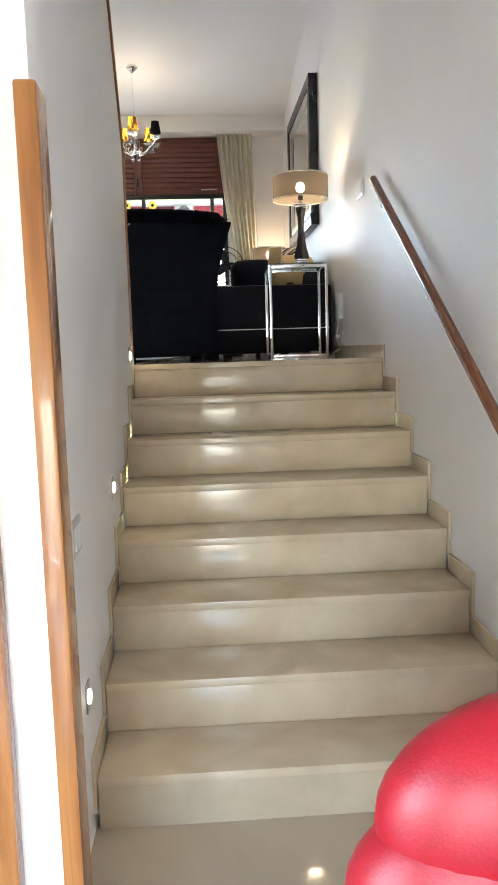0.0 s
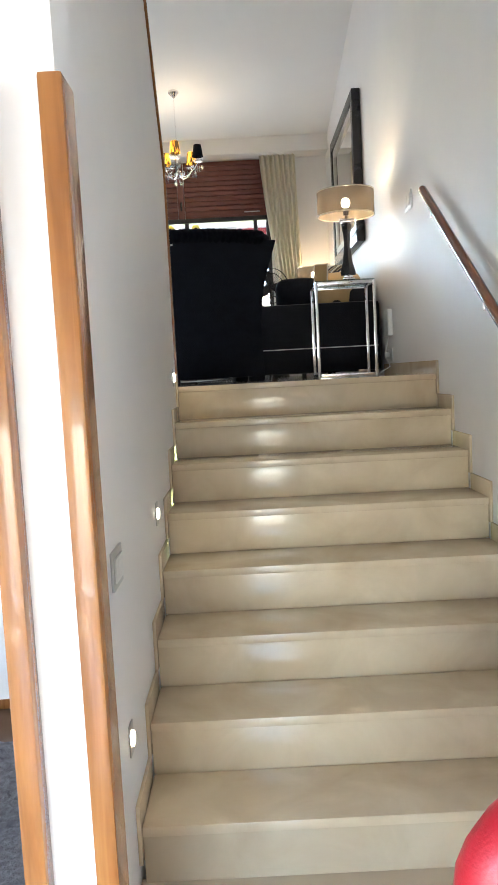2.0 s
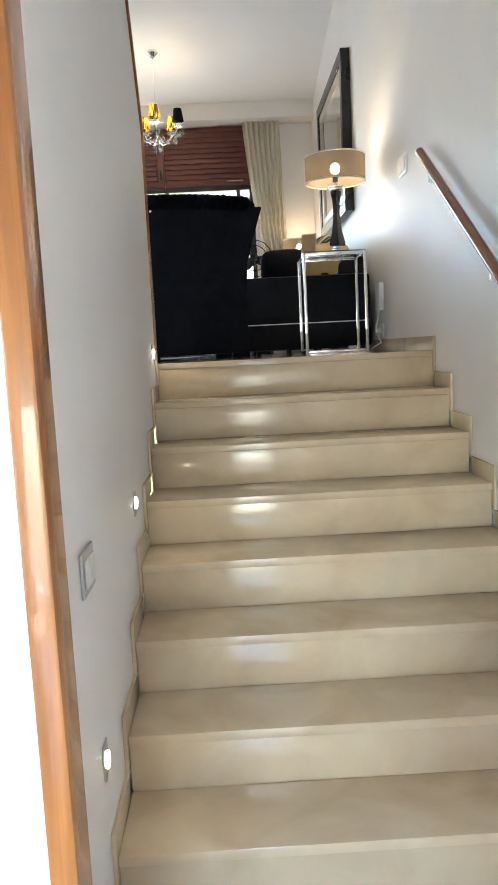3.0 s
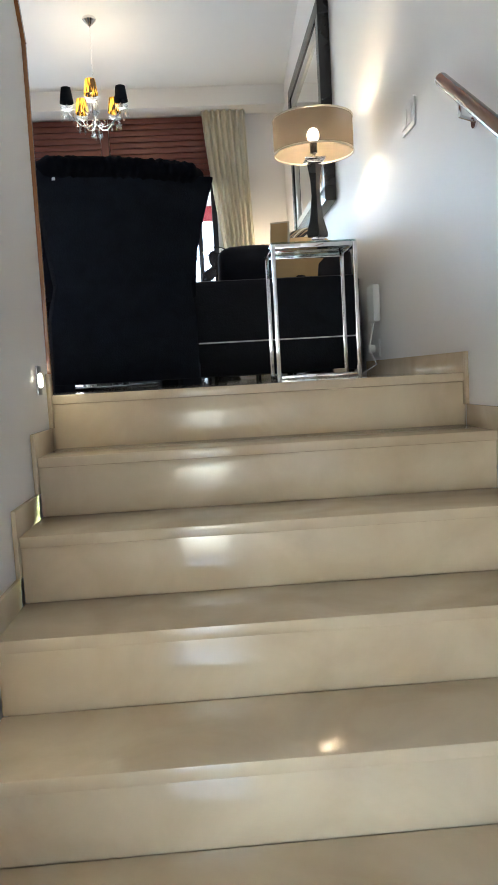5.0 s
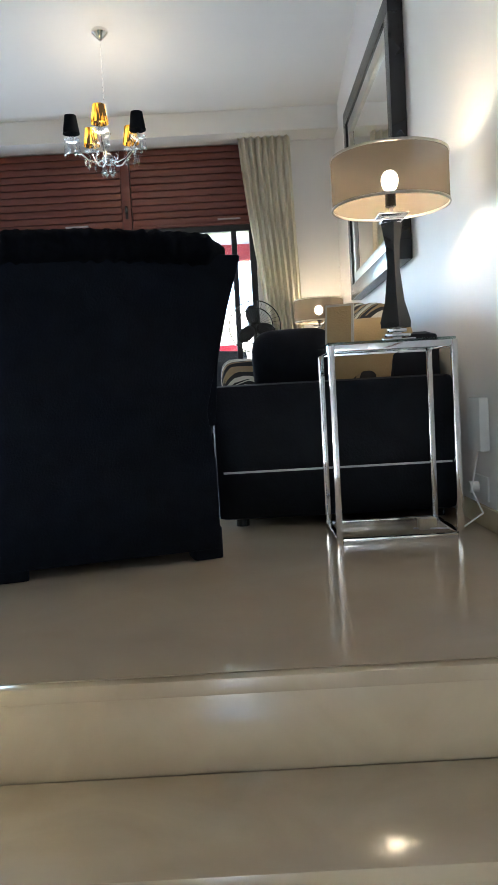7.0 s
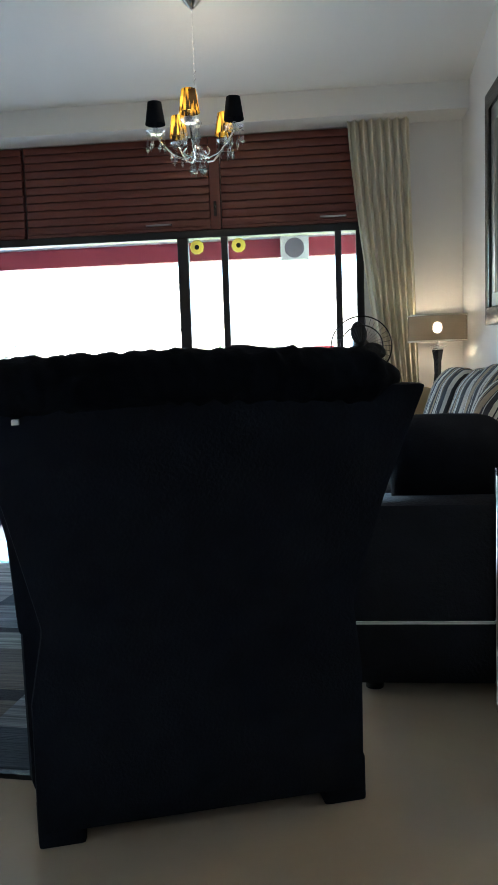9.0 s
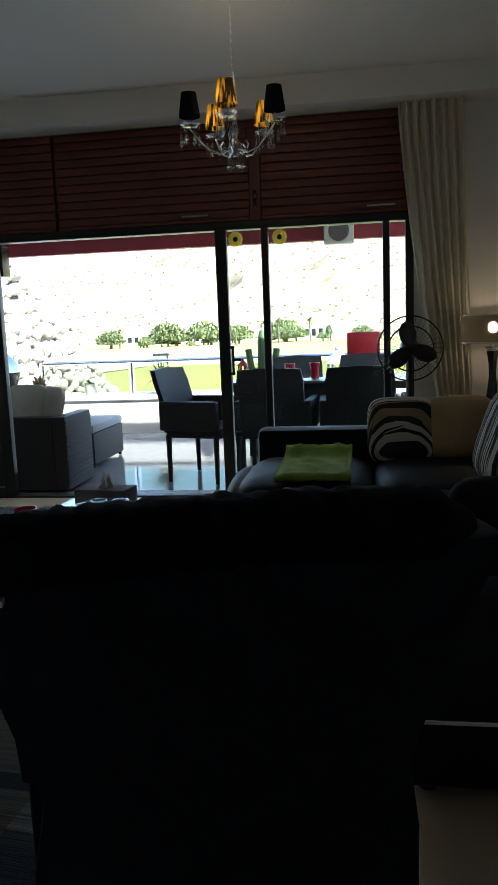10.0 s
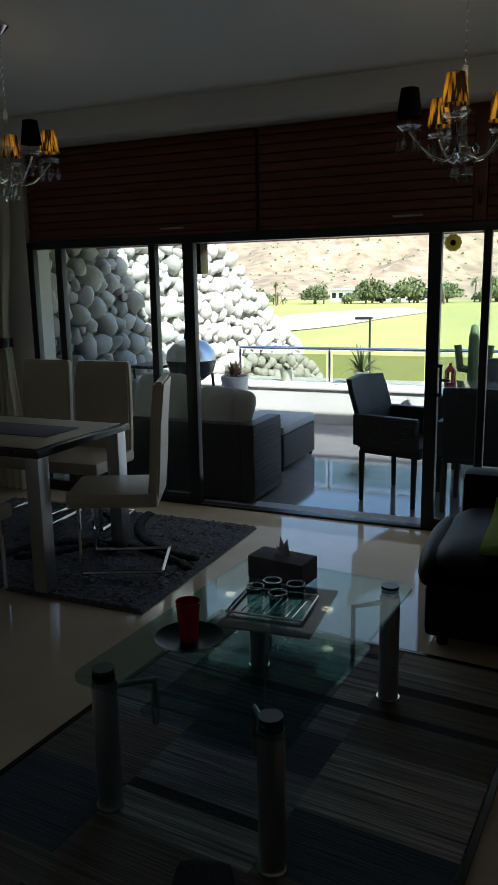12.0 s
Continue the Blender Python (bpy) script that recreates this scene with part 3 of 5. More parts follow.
part("back", slab(B(), [(-0.33, 0.325, 0.0, 0.14, 0.03), (-0.325, 0.32, -0.02, 0.14, 0.30), (-0.295, 0.29, -0.06, 0.12, 0.45), (-0.335, 0.325, -0.15, 0.04, 0.68), (-0.375, 0.365, -0.235, -0.07, 0.87)]), VELVET, wc)
bm = B()
rings = []
for k in range(121):
    u = k / 120
    x = -0.375 + 0.70 * u
    q = min(1.0, 8 * min(u, 1 - u) + 0.35)
    row = []
    for i in range(20):
        t = 2 * math.pi * i / 20
        w = 1 + 0.17 * noise.noise(Vector((k * 0.30, i * 0.7, 3))) + 0.025 * math.sin(k * 0.9 + 2.5 * math.sin(i * 0.6))
        row.append(bm.verts.new((x, -0.185 + 0.085 * q * w * math.cos(t), 0.880 + 0.012 * math.sin(math.pi * u) + 0.047 * q * w * math.sin(t))))
    rings.append(row)
for a, b in zip(rings, rings[1:]):
    for i in range(20):
        bm.faces.new((a[i], a[(i + 1) % 20], b[(i + 1) % 20], b[i]))
bm.faces.new(rings[0]), bm.faces.new(rings[-1])
part("top_roll", bm, CRUSHED, wc, "crushed velvet top roll", smooth=70)
for s in (-1, 1):
    part("wing", slab(B(), [(s * 0.315 - 0.035, s * 0.315 + 0.035, 0.08, 0.40, 0.40), (s * 0.32 - 0.035, s * 0.32 + 0.035, 0.03, 0.22, 0.60), (s * 0.345 - 0.035, s * 0.345 + 0.03, -0.13, 0.0, 0.84)]), VELVET, wc)
    part("arm", box(B(), s * 0.30 - 0.055, 0.14, 0.035, s * 0.30 + 0.055, 0.50, 0.50, 0.03), VELVET, wc)
part("seat_base", box(B(), -0.24, 0.145, 0.03, 0.24, 0.50, 0.30, 0.02), VELVET, wc)
part("seat_cushion", pillow(B(), 0.235, 0.18, 0.08, pose(0, 0.32, 0.37)), VELVET, wc, smooth=180)
for x in (-0.285, 0.285):
    for y in (0.05, 0.44):
        part("leg", box(B(), x - 0.045, y - 0.045, 0, x + 0.045, y + 0.045, 0.10, 0.008), VELVET, wc)
part("label_tag", box(B(), -0.302, -0.240, 0.832, -0.292, -0.222, 0.840), WHITE, wc, "tiny pale tag")

# ---- side table with lamp ----
sd = thing("side_table", 0, 0, 0, "square chrome frame side table with a dark glass top", "side table")
X0, X1, Y0, Y1, H = 0.86, 1.265, 1.07, 1.42, 0.63
T = 0.02
for x in (X0, X1 - T):
    for y in (Y0, Y1 - T):
        part("leg", box(B(), x, y, 0, x + T, y + T, H, 0.002), CHROME, sd)
for z in (0.0, H - T):
    for y in (Y0, Y1 - T):
        part("rail", box(B(), X0 + T, y, z, X1 - T, y + T, z + T, 0.002), CHROME, sd)
    for x in (X0, X1 - T):
        part("rail", box(B(), x, Y0 + T, z, x + T, Y1 - T, z + T, 0.002), CHROME, sd)
part("top", box(B(), X0 + 0.004, Y0 + 0.004, H + 0.001, X1 - 0.004, Y1 - 0.004, H + 0.009), TABLEGLASS, sd, "clear glass top")


def table_lamp(x, y, z, foot, r, sh, s0, label, watts):
    la = thing("table_lamp", x, y, z, label, "lamp", "gauze drum table lamps")
    h = s0 - z
    part("foot", boxes((-foot, -foot, 0, foot, foot, 0.012, 0.003), (-foot * .75, -foot * .75, 0.018, foot * .75, foot * .75, 0.028, 0.003), (-foot * .55, -foot * .55, 0.034, foot * .55, foot * .55, 0.046, 0.003), (-0.015, -0.015, 0.0, 0.015, 0.015, 0.06)), CHROME, la, "stacked chrome foot")
    part("body", lathe(B(), 0, 0, [(0.0, 0.05), (0.05, 0.05), (0.052, 0.07), (0.033, 0.14), (0.021, h * 0.55), (0.024, h * 0.72), (0.036, h * 0.88), (0.0, h * 0.88)], 4), BLACK, la, "black tapered body", smooth=20)
    part("neck", boxes((-0.035, -0.035, h * 0.89, 0.035, 0.035, h * 0.905, 0.002), (-0.05, -0.05, h * 0.925, 0.05, 0.05, h * 0.94, 0.002), (-0.006, -0.006, h * 0.88, 0.006, 0.006, h + 0.03)), CHROME, la)
    shade = part("shade", lathe(B(), 0, 0, [(r, h), (r, h + sh)], 48), SHADE, la, "brown gauze drum shade")
    for zz in (h, h + sh):
        part("rim", lathe(B(), 0, 0, [(r - 0.002, zz - 0.004), (r + 0.003, zz - 0.004), (r + 0.003, zz + 0.004), (r - 0.002, zz + 0.004), (r - 0.002, zz - 0.004)], 48), LINER, shade, "pale rim")
    part("socket", cyl(B(), (0, 0, h + 0.0), (0, 0, h + 0.05), 0.018), BLACK, la)
    part("bulb", ball(B(), 0, 0, h + 0.085, 0.028, 0.028, 0.034, 16), glow("lamp_bulb", (1.0, 0.72, 0.42), watts), la, "lit warm bulb", smooth=180)


table_lamp(1.115, 1.27, H + 0.009, 0.055, 0.193, 0.16, 1.09, "lit table lamp, black body, brown gauze drum shade", 10.0)

cd = thing("framed_card", 0.93, 1.33, H + 0.010, "small silver framed card leaning on the side table", "card", turn=-20)
part("frame", box(B(), -0.05, -0.006, 0, 0.05, 0.006, 0.15, 0.002, pose(0, 0, 0, -12)), LINER, cd)
part("card", box(B(), -0.042, -0.009, 0.01, 0.042, -0.0065, 0.14, 0, pose(0, 0, 0, -12)), GOLD, cd, "gold printed card")

# ---- corner sofa and cushions ----
so = thing("corner_sofa", 0, 0, 0, "black leather corner sofa along the wall, littered with cushions", "sofa")
part("near_end", box(B(), 0.47, 1.47, 0.03, 1.36, 1.62, 0.53, 0.03), SOFA, so)
part("piping", box(B(), 0.50, 1.462, 0.205, 1.34, 1.469, 0.212), WHITE, so, "thin pale piping")
part("base", box(B(), 0.50, 1.62, 0.05, 1.36, 3.2, 0.26, 0.02), SOFA, so)
part("chaise_base", box(B(), -0.22, 3.2, 0.05, 1.36, 4.05, 0.28, 0.03), SOFA, so)
part("wall_back", box(B(), 1.16, 1.62, 0.26, 1.36, 4.22, 0.70, 0.05), SOFA, so)
part("window_back", box(B(), -0.2, 4.05, 0.05, 1.16, 4.22, 0.56, 0.04), SOFA, so)
for k in range(2):
    part("seat_cushion", pillow(B(), 0.33, 0.40, 0.09, pose(0.83, 2.02 + 0.79 * k, 0.34)), SOFA, so, smooth=180)
for k in range(2):
    part("chaise_cushion", pillow(B(), 0.34, 0.43, 0.09, pose(0.12 + 0.68 * k, 3.62, 0.35)), SOFA, so, smooth=180)
part("chaise_side", ball(B(), -0.22, 3.62, 0.30, 0.07, 0.42, 0.10, 20), SOFA, so, smooth=180)
for x, y in ((0.56, 1.54), (1.3, 1.54), (-0.15, 3.27), (-0.15, 4.0), (1.28, 4.15), (0.6, 3.1)):
    part("foot", cyl(B(), (x, y, 0), (x, y, 0.055), 0.025), BLACK, so)
for x, y, z, s, rx, rz, m, lab in (
        (1.03, 1.86, 0.63, 0.22, 68, -60, STRIPE, "black, white and gold striped cushion leaning on the sofa back"),
        (1.05, 2.25, 0.66, 0.23, 72, -80, STRIPE, "black and white striped cushion leaning on the sofa back"),
        (1.04, 2.68, 0.65, 0.22, 70, -95, STRIPE, "black and white striped cushion leaning on the sofa back"),
        (1.02, 3.12, 0.65, 0.22, 70, -85, STRIPE, "striped cushion leaning on the sofa back"),
        (0.80, 1.78, 0.58, 0.17, 72, 170, VELVET, "plain black cushion leaning on the sofa arm"),
        (1.10, 1.72, 0.60, 0.17, 74, 175, GOLD, "gold fabric cushion leaning on the sofa arm"),
        (0.62, 3.93, 0.56, 0.19, 70, 0, STRIPE, "striped cushion at the window end of the sofa"),
        (0.93, 3.93, 0.56, 0.19, 70, 0, GOLD, "gold fabric cushion at the window end of the sofa")):
    cu = thing("cushion", x, y, z, lab, "cushion", "sofa cushions")
    part("cover", pillow(B(), s, s, 0.085, pose(0, 0, 0, rx, 0, rz)), m, cu, smooth=180)
tw = B()
g = [[tw.verts.new((-0.01 + 0.36 * i / 14, 3.22 + 0.62 * j / 20, 0.448 + 0.012 * noise.noise(Vector((i * 0.5, j * 0.4, 2))) + (0.05 * ((j - 15) / 5) ** 2 if j > 15 else 0) - 0.02 * (1 if j == 0 else 0))) for i in range(15)] for j in range(21)]
for a, b in zip(g, g[1:]):
    for i in range(14):
        tw.faces.new((a[i], a[i + 1], b[i + 1], b[i]))
towel = thing("towel", 0, 0, 0, "lime green towel spread over the black sofa seat", "towel")
tob = part("cloth", tw, GREEN, towel, smooth=60)
md = tob.modifiers.new("thick", 'SOLIDIFY')
md.thickness = 0.008
et = thing("end_table", 1.18, 4.46, 0, "small black end table behind the sofa", "side table")
part("top", box(B(), -0.19, -0.19, 0.53, 0.19, 0.15, 0.56, 0.004), BLACK, et)
for x in (-0.17, 0.15):
    for y in (-0.17, 0.11):
        part("leg", boxes((x, y, 0, x + 0.025, y + 0.025, 0.53)), BLACK, et)
table_lamp(1.178, 4.44, 0.56, 0.05, 0.185, 0.16, 1.01, "table lamp with a lit gauze drum shade in the corner", 8.0)

# ---- things on the right wall ----
mi = thing("wall_mirror", 0, 0, 0, "large wall mirror with a black frame and silvered inner border", "mirror")
my0, my1, mz0, mz1, f = 2.2, 3.72, 1.07, 2.26, 0.09
for r in ((my0, mz0, my1, mz0 + f), (my0, mz1 - f, my1, mz1), (my0, mz0 + f, my0 + f, mz1 - f), (my1 - f, mz0 + f, my1, mz1 - f)):
    part("frame", box(B(), W - 0.072, r[0], r[1], W - 0.002, r[2], r[3], 0.004), BLACK, mi)
g0, g1, h0, h1, k = my0 + f, my1 - f, mz0 + f, mz1 - f, 0.07
for r in ((g0, h0, g1, h0 + k), (g0, h1 - k, g1, h1), (g0, h0 + k, g0 + k, h1 - k), (g1 - k, h0 + k, g1, h1 - k)):
    part("inner_border", box(B(), W - 0.058, r[0], r[1], W - 0.004, r[2], r[3], 0.003), LINER, mi)
part("glass", boxes((W - 0.045, g0 + k, h0 + k, W - 0.004, g1 - k, h1 - k)), MIRROR, mi, "mirror glass")
ph = thing("wall_box", W - 0.001, 1.26, 0.35, "white plastic box with a cable on the wall", "wall box")
part("housing", box(B(), -0.035, -0.07, -0.09, 0, 0.07, 0.09, 0.008), WHITE, ph)
part("cable", tube(B(), [(-0.02, 0.0, -0.085), (-0.03, 0.01, -0.15), (-0.05, -0.01, -0.22), (-0.02, -0.03, -0.30), (-0.1, -0.05, -0.343), (-0.25, 0.0, -0.344)], 0.003), WHITE, ph, "thin white cable")
sk = thing("wall_socket", W - 0.001, 1.285, 0.13, "white wall socket with a plug", "socket")
part("plate", box(B(), -0.008, -0.07, -0.042, 0, 0.07, 0.042, 0.003), WHITE, sk)
part("plug", cyl(B(), (-0.008, 0.03, 0), (-0.04, 0.03, 0), 0.02), WHITE, sk)
ad = thing("power_adapter", 1.19, 1.26, 0.02, "small cream power adapter on the side table's lower rail", "adapter")
part("case", box(B(), -0.03, -0.02, -0.02, 0.03, 0.02, 0.02, 0.005), CREAMLEATHER, ad)

# ---- pedestal fan ----
fa = thing("pedestal_fan", 0.69, 4.37, 0, "black pedestal fan with a wire cage beside the curtain", "fan")
part("base", cyl(B(), (0, 0, 0), (0, 0, 0.03), 0.17, 0.15, 32), BLACK, fa)
part("pole", cyl(B(), (0, 0, 0.03), (0, 0, 0.95), 0.014), BLACK, fa)
part("motor", ball(B(), 0, 0.04, 0.99, 0.06, 0.09, 0.06, 20), BLACK, fa, smooth=180)
bm = B()
for k in range(36):
    t = 2 * math.pi * k / 36
    c, s = math.cos(t), math.sin(t)
    tube(bm, [(0.03 * c, -0.10, 0.99 + 0.03 * s), (0.13 * c, -0.09, 0.99 + 0.13 * s), (0.19 * c, -0.04, 0.99 + 0.19 * s)], 0.0013, 4)
for r, y in ((0.19, -0.04), (0.13, -0.09)):
    tube(bm, [(r * math.cos(2 * math.pi * k / 40), y, 0.99 + r * math.sin(2 * math.pi * k / 40)) for k in range(41)], 0.0045, 5)
part("cage", bm, BLACK, fa)
for k in range(3):
    t = math.radians(100 + 120 * k)
    part("blade", ball(B(), 0.085 * math.cos(t), -0.055, 0.99 + 0.085 * math.sin(t), 0.075, 0.008, 0.05, 16, Matrix.Rotation(-t, 4, 'Y')), BLACK, fa, smooth=180)


# ---- chandeliers ----
def chandelier(x, y, drop, label, watts):
    zc = ceil_z(y)
    ch = thing("chandelier", x, y, zc, label, "chandelier", "crystal chandeliers", 0)
    z0 = drop - zc        # lowest crystal, from the ceiling
    part("canopy", lathe(B(), 0, 0, [(0.0, 0.012), (0.05, 0.012), (0.052, -0.012), (0.03, -0.035), (0.012, -0.05), (0.0, -0.05)]), CHROME, ch)
    bm = B()
    nl = 22
    top = z0 + 0.44
    for k in range(nl):
        za = -0.05 + (top + 0.05) * k / nl
        zb = -0.05 + (top + 0.05) * (k + 1) / nl
        o = 0.006 if k % 2 else 0
        tube(bm, [(o, 0.006 - o, za), (-o, -0.006 + o, zb)], 0.0022, 5)
    part("chain", bm, CHROME, ch)
    part("column", lathe(B(), 0, 0, [(0.0, top), (0.012, top), (0.01, z0 + 0.30), (0.03, z0 + 0.27), (0.014, z0 + 0.24), (0.012, z0 + 0.16), (0.035, z0 + 0.13), (0.03, z0 + 0.09), (0.0, z0 + 0.07)]), CRYSTAL, ch, "clear glass column")
    rng = random.Random(5)
    for k in range(5):
        t = math.radians(-90 + 72 * k)
        c, s = math.cos(t), math.sin(t)
        R = 0.215
        pts = [(c * r, s * r, z0 + zz) for r, zz in ((0.02, 0.11), (0.07, 0.085), (0.12, 0.10), (0.17, 0.145), (R, 0.20))]
        arm = part("arm", tube(B(), pts, 0.005), CHROME, ch)
        part("scroll", tube(B(), [(c * (0.05 + 0.022 * math.cos(a)), s * (0.05 + 0.022 * math.cos(a)), z0 + 0.12 + 0.022 * math.sin(a)) for a in (3.5, 4.5, 5.5, 6.5, 7.5)], 0.004), CHROME, arm)
        ax, ay = c * R, s * R
        part("dish", lathe(B(), ax, ay, [(0.0, z0 + 0.205), (0.03, z0 + 0.205), (0.05, z0 + 0.222), (0.03, z0 + 0.215)], 16), CRYSTAL, arm, "glass drip dish")
        part("candle", cyl(B(), (ax, ay, z0 + 0.205), (ax, ay, z0 + 0.275), 0.012), CRYSTAL, arm)
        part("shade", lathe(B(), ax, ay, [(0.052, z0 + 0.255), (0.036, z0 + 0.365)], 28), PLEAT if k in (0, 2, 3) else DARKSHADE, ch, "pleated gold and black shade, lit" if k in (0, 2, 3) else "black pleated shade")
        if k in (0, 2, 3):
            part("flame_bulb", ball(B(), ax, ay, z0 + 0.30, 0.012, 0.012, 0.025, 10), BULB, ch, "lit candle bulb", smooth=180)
        for q in range(6):
            a = q * math.pi / 3 + 0.3
            px, py, L = ax + 0.044 * math.cos(a), ay + 0.044 * math.sin(a), 0.05 + 0.03 * rng.random()
            bm = B()
            ball(bm, px, py, z0 + 0.205, 0.006, n=6)
            cyl(bm, (px, py, z0 + 0.20 - L), (px, py, z0 + 0.185), 0.011, 0.002, 6)
            cyl(bm, (px, py, z0 + 0.20 - L - 0.02), (px, py, z0 + 0.20 - L), 0.001, 0.011, 6)
            part("drop", bm, CRYSTAL, ch, smooth=20)
    for q in range(6):
        a = q * math.pi / 3
        px, py = 0.035 * math.cos(a), 0.035 * math.sin(a)
        bm = B()
        ball(bm, px, py, z0 + 0.085, 0.006, n=6)
        cyl(bm, (px, py, z0 + 0.025), (px, py, z0 + 0.07), 0.014, 0.002, 6)
        cyl(bm, (px, py, z0 + 0.0), (px, py, z0 + 0.025), 0.001, 0.014, 6)
        part("drop", bm, CRYSTAL, ch, smooth=20)
    bulb("chandelier_light", x, y, drop + 0.42, watts, 0.10)


chandelier(-0.185, 3.55, 1.90, "five-armed crystal chandelier with gold and black pleated shades", 0.26)
chandelier(-2.46, 3.50, 1.95, "five-armed crystal chandelier above the dining table", 0.07)

# ---- coffee table and rug ----
rg = thing("striped_rug", -0.56, 2.08, 0, "flat grey and black striped rug under the coffee table", "rug", turn=-5)
part("rug_body", box(B(), -0.68, -1.0, 0.001, 0.68, 1.05, 0.010, 0.004), RUGSTRIPE, rg)
rng = random.Random(21)
for xa, xb in ((-0.675, -0.30), (-0.30, 0.20), (0.20, 0.675)):
    y, last = -0.995, -1
    while y < 1.04:
        c = rng.choice([q for q in range(len(RUGS)) if q != last])
        h = min(rng.uniform(0.04, 0.07) if c == 0 else rng.uniform(0.14, 0.36), 1.045 - y)
        part("woven_block", box(B(), xa, y, 0.0101, xb, y + h, 0.0125 if c else 0.0118), RUGS[c], rg)
        y, last = y + h, c
part("binding", boxes((-0.70, -1.02, 0.001, -0.681, 1.07, 0.013), (0.681, -1.02, 0.001, 0.70, 1.07, 0.013), (-0.681, 1.051, 0.001, 0.681, 1.07, 0.013), (-0.681, -1.02, 0.001, 0.681, -1.001, 0.013)), BLACK, rg, "dark binding")
ct = thing("coffee_table", -0.557, 2.285, 0.013, "glass coffee table on thick brushed steel legs", "coffee table", turn=-5)


def plate(hx, hy, z, t, r):
    bm = B()
    pts = []
    for cx, cy, a0 in ((hx - r, hy - r, 0), (-hx + r, hy - r, 90), (-hx + r, -hy + r, 180), (hx - r, -hy + r, 270)):
        for k in range(7):
            a = radians(a0 + 15 * k)
            pts.append((cx + r * math.cos(a), cy + r * math.sin(a)))
    lo = [bm.verts.new((x, y, z)) for x, y in pts]
    hi = [bm.verts.new((x, y, z + t)) for x, y in pts]
    bm.faces.new(lo), bm.faces.new(hi)
    for i in range(len(pts)):
        j = (i + 1) % len(pts)
        bm.faces.new((lo[i], lo[j], hi[j], hi[i]))
    return bm


part("top", plate(0.335, 0.535, 0.418, 0.012, 0.05), TABLEGLASS, ct, "thick clear glass top")
part("shelf", plate(0.24, 0.36, 0.245, 0.008, 0.03), TABLEGLASS, ct, "lower glass shelf")
for sx in (-1, 1):
    for sy in (-1, 1):
        x, y = sx * 0.265, sy * 0.465
        lg = part("leg", cyl(B(), (x, y, 0.004), (x, y, 0.405), 0.036, n=28), STEEL, ct)
        part("foot_ring", cyl(B(), (x, y, 0), (x, y, 0.012), 0.042, n=28), CHROME, lg)
        part("cap", cyl(B(), (x, y, 0.405), (x, y, 0.4175), 0.032, n=28), BLACK, lg)
        part("cap_disc", cyl(B(), (x, y, 0.4305), (x, y, 0.44), 0.032, n=28), BLACKMETAL, lg)
        xb, yb = x - sx * 0.10, y - sy * 0.10
        part("shelf_arm", tube(B(), [(x, y, 0.38), (xb, yb, 0.38), (xb, yb, 0.24)], 0.009), STEEL, lg)
TZ = 0.444
pl = thing("plate", -0.715, 2.085, TZ, "shallow black glazed plate under the tumbler", "plate")
part("dish", lathe(B(), 0, 0, [(0, 0.004), (0.06, 0.0), (0.075, 0.006), (0.10, 0.022), (0.104, 0.024), (0.075, 0.014), (0.0, 0.010)], 36), mat("black_glaze", (0.008, 0.008, 0.01), 0.35, 0, (0.012, 0.012, 0.014), 9, spec=0.05), pl, smooth=60)
cp = thing("tumbler", -0.715, 2.085, TZ + 0.011, "tall red tumbler standing on the plate", "cup")
part("cup", lathe(B(), 0, 0, [(0, 0.0), (0.026, 0.0), (0.032, 0.06), (0.038, 0.125), (0.035, 0.125), (0.029, 0.06), (0.022, 0.008), (0, 0.008)], 28), REDGLASS, cp, smooth=60)
mt = thing("table_runner", -0.56, 2.44, TZ - 0.012, "grey fringed mat across the glass table", "table mat", turn=4)
bm = box(B(), -0.155, -0.19, 0.0, 0.155, 0.19, 0.004)
for k in range(40):
    x = -0.15 + 0.30 * k / 39
    box(bm, x - 0.002, 0.19, 0.0005, x + 0.002, 0.205 + 0.006 * random.random(), 0.003)
part("weave", bm, LINEN, mt)
ty = thing("tray", -0.58, 2.43, TZ - 0.007, "square silver tray with a ribbed base", "tray", turn=4)
part("base", plate(0.115, 0.095, 0.0, 0.003, 0.02), STEEL, ty)
bm = B()
for k in range(9):
    tube(bm, [(-0.09 + 0.022 * k, -0.07, 0.005), (-0.08 + 0.022 * k, 0.07, 0.005)], 0.0025, 5)
part("ribs", bm, CHROME, ty)
rim = [(sx * 0.128, sy * 0.105, 0.016) for sx, sy in ((-1, -1), (1, -1), (1, 1), (-1, 1), (-1, -1))]
part("rim", tube(B(), rim, 0.004), CHROME, ty)
for x, y in ((-0.635, 2.405), (-0.545, 2.385), (-0.60, 2.475), (-0.515, 2.475)):
    gl = thing("drinking_glass", x, y, TZ + 0.001, "clear short drinking glass on the tray", "glass", "glasses on the tray")
    part("glass", lathe(B(), 0, 0, [(0, 0), (0.026, 0), (0.031, 0.07), (0.029, 0.07), (0.024, 0.008), (0, 0.008)], 24), TABLEGLASS, gl, smooth=60)
    part("rim", lathe(B(), 0, 0, [(0.0285, 0.069), (0.0315, 0.069), (0.0315, 0.0715), (0.0285, 0.0715), (0.0285, 0.069)], 24), CRYSTAL, gl)
tb = thing("tissue_box", -0.655, 2.71, TZ - 0.013, "dark tissue box with a tissue pulled up", "tissue box", turn=-8)
part("box", box(B(), -0.115, -0.06, 0, 0.115, 0.06, 0.085, 0.004), LINEN, tb)
bm = B()
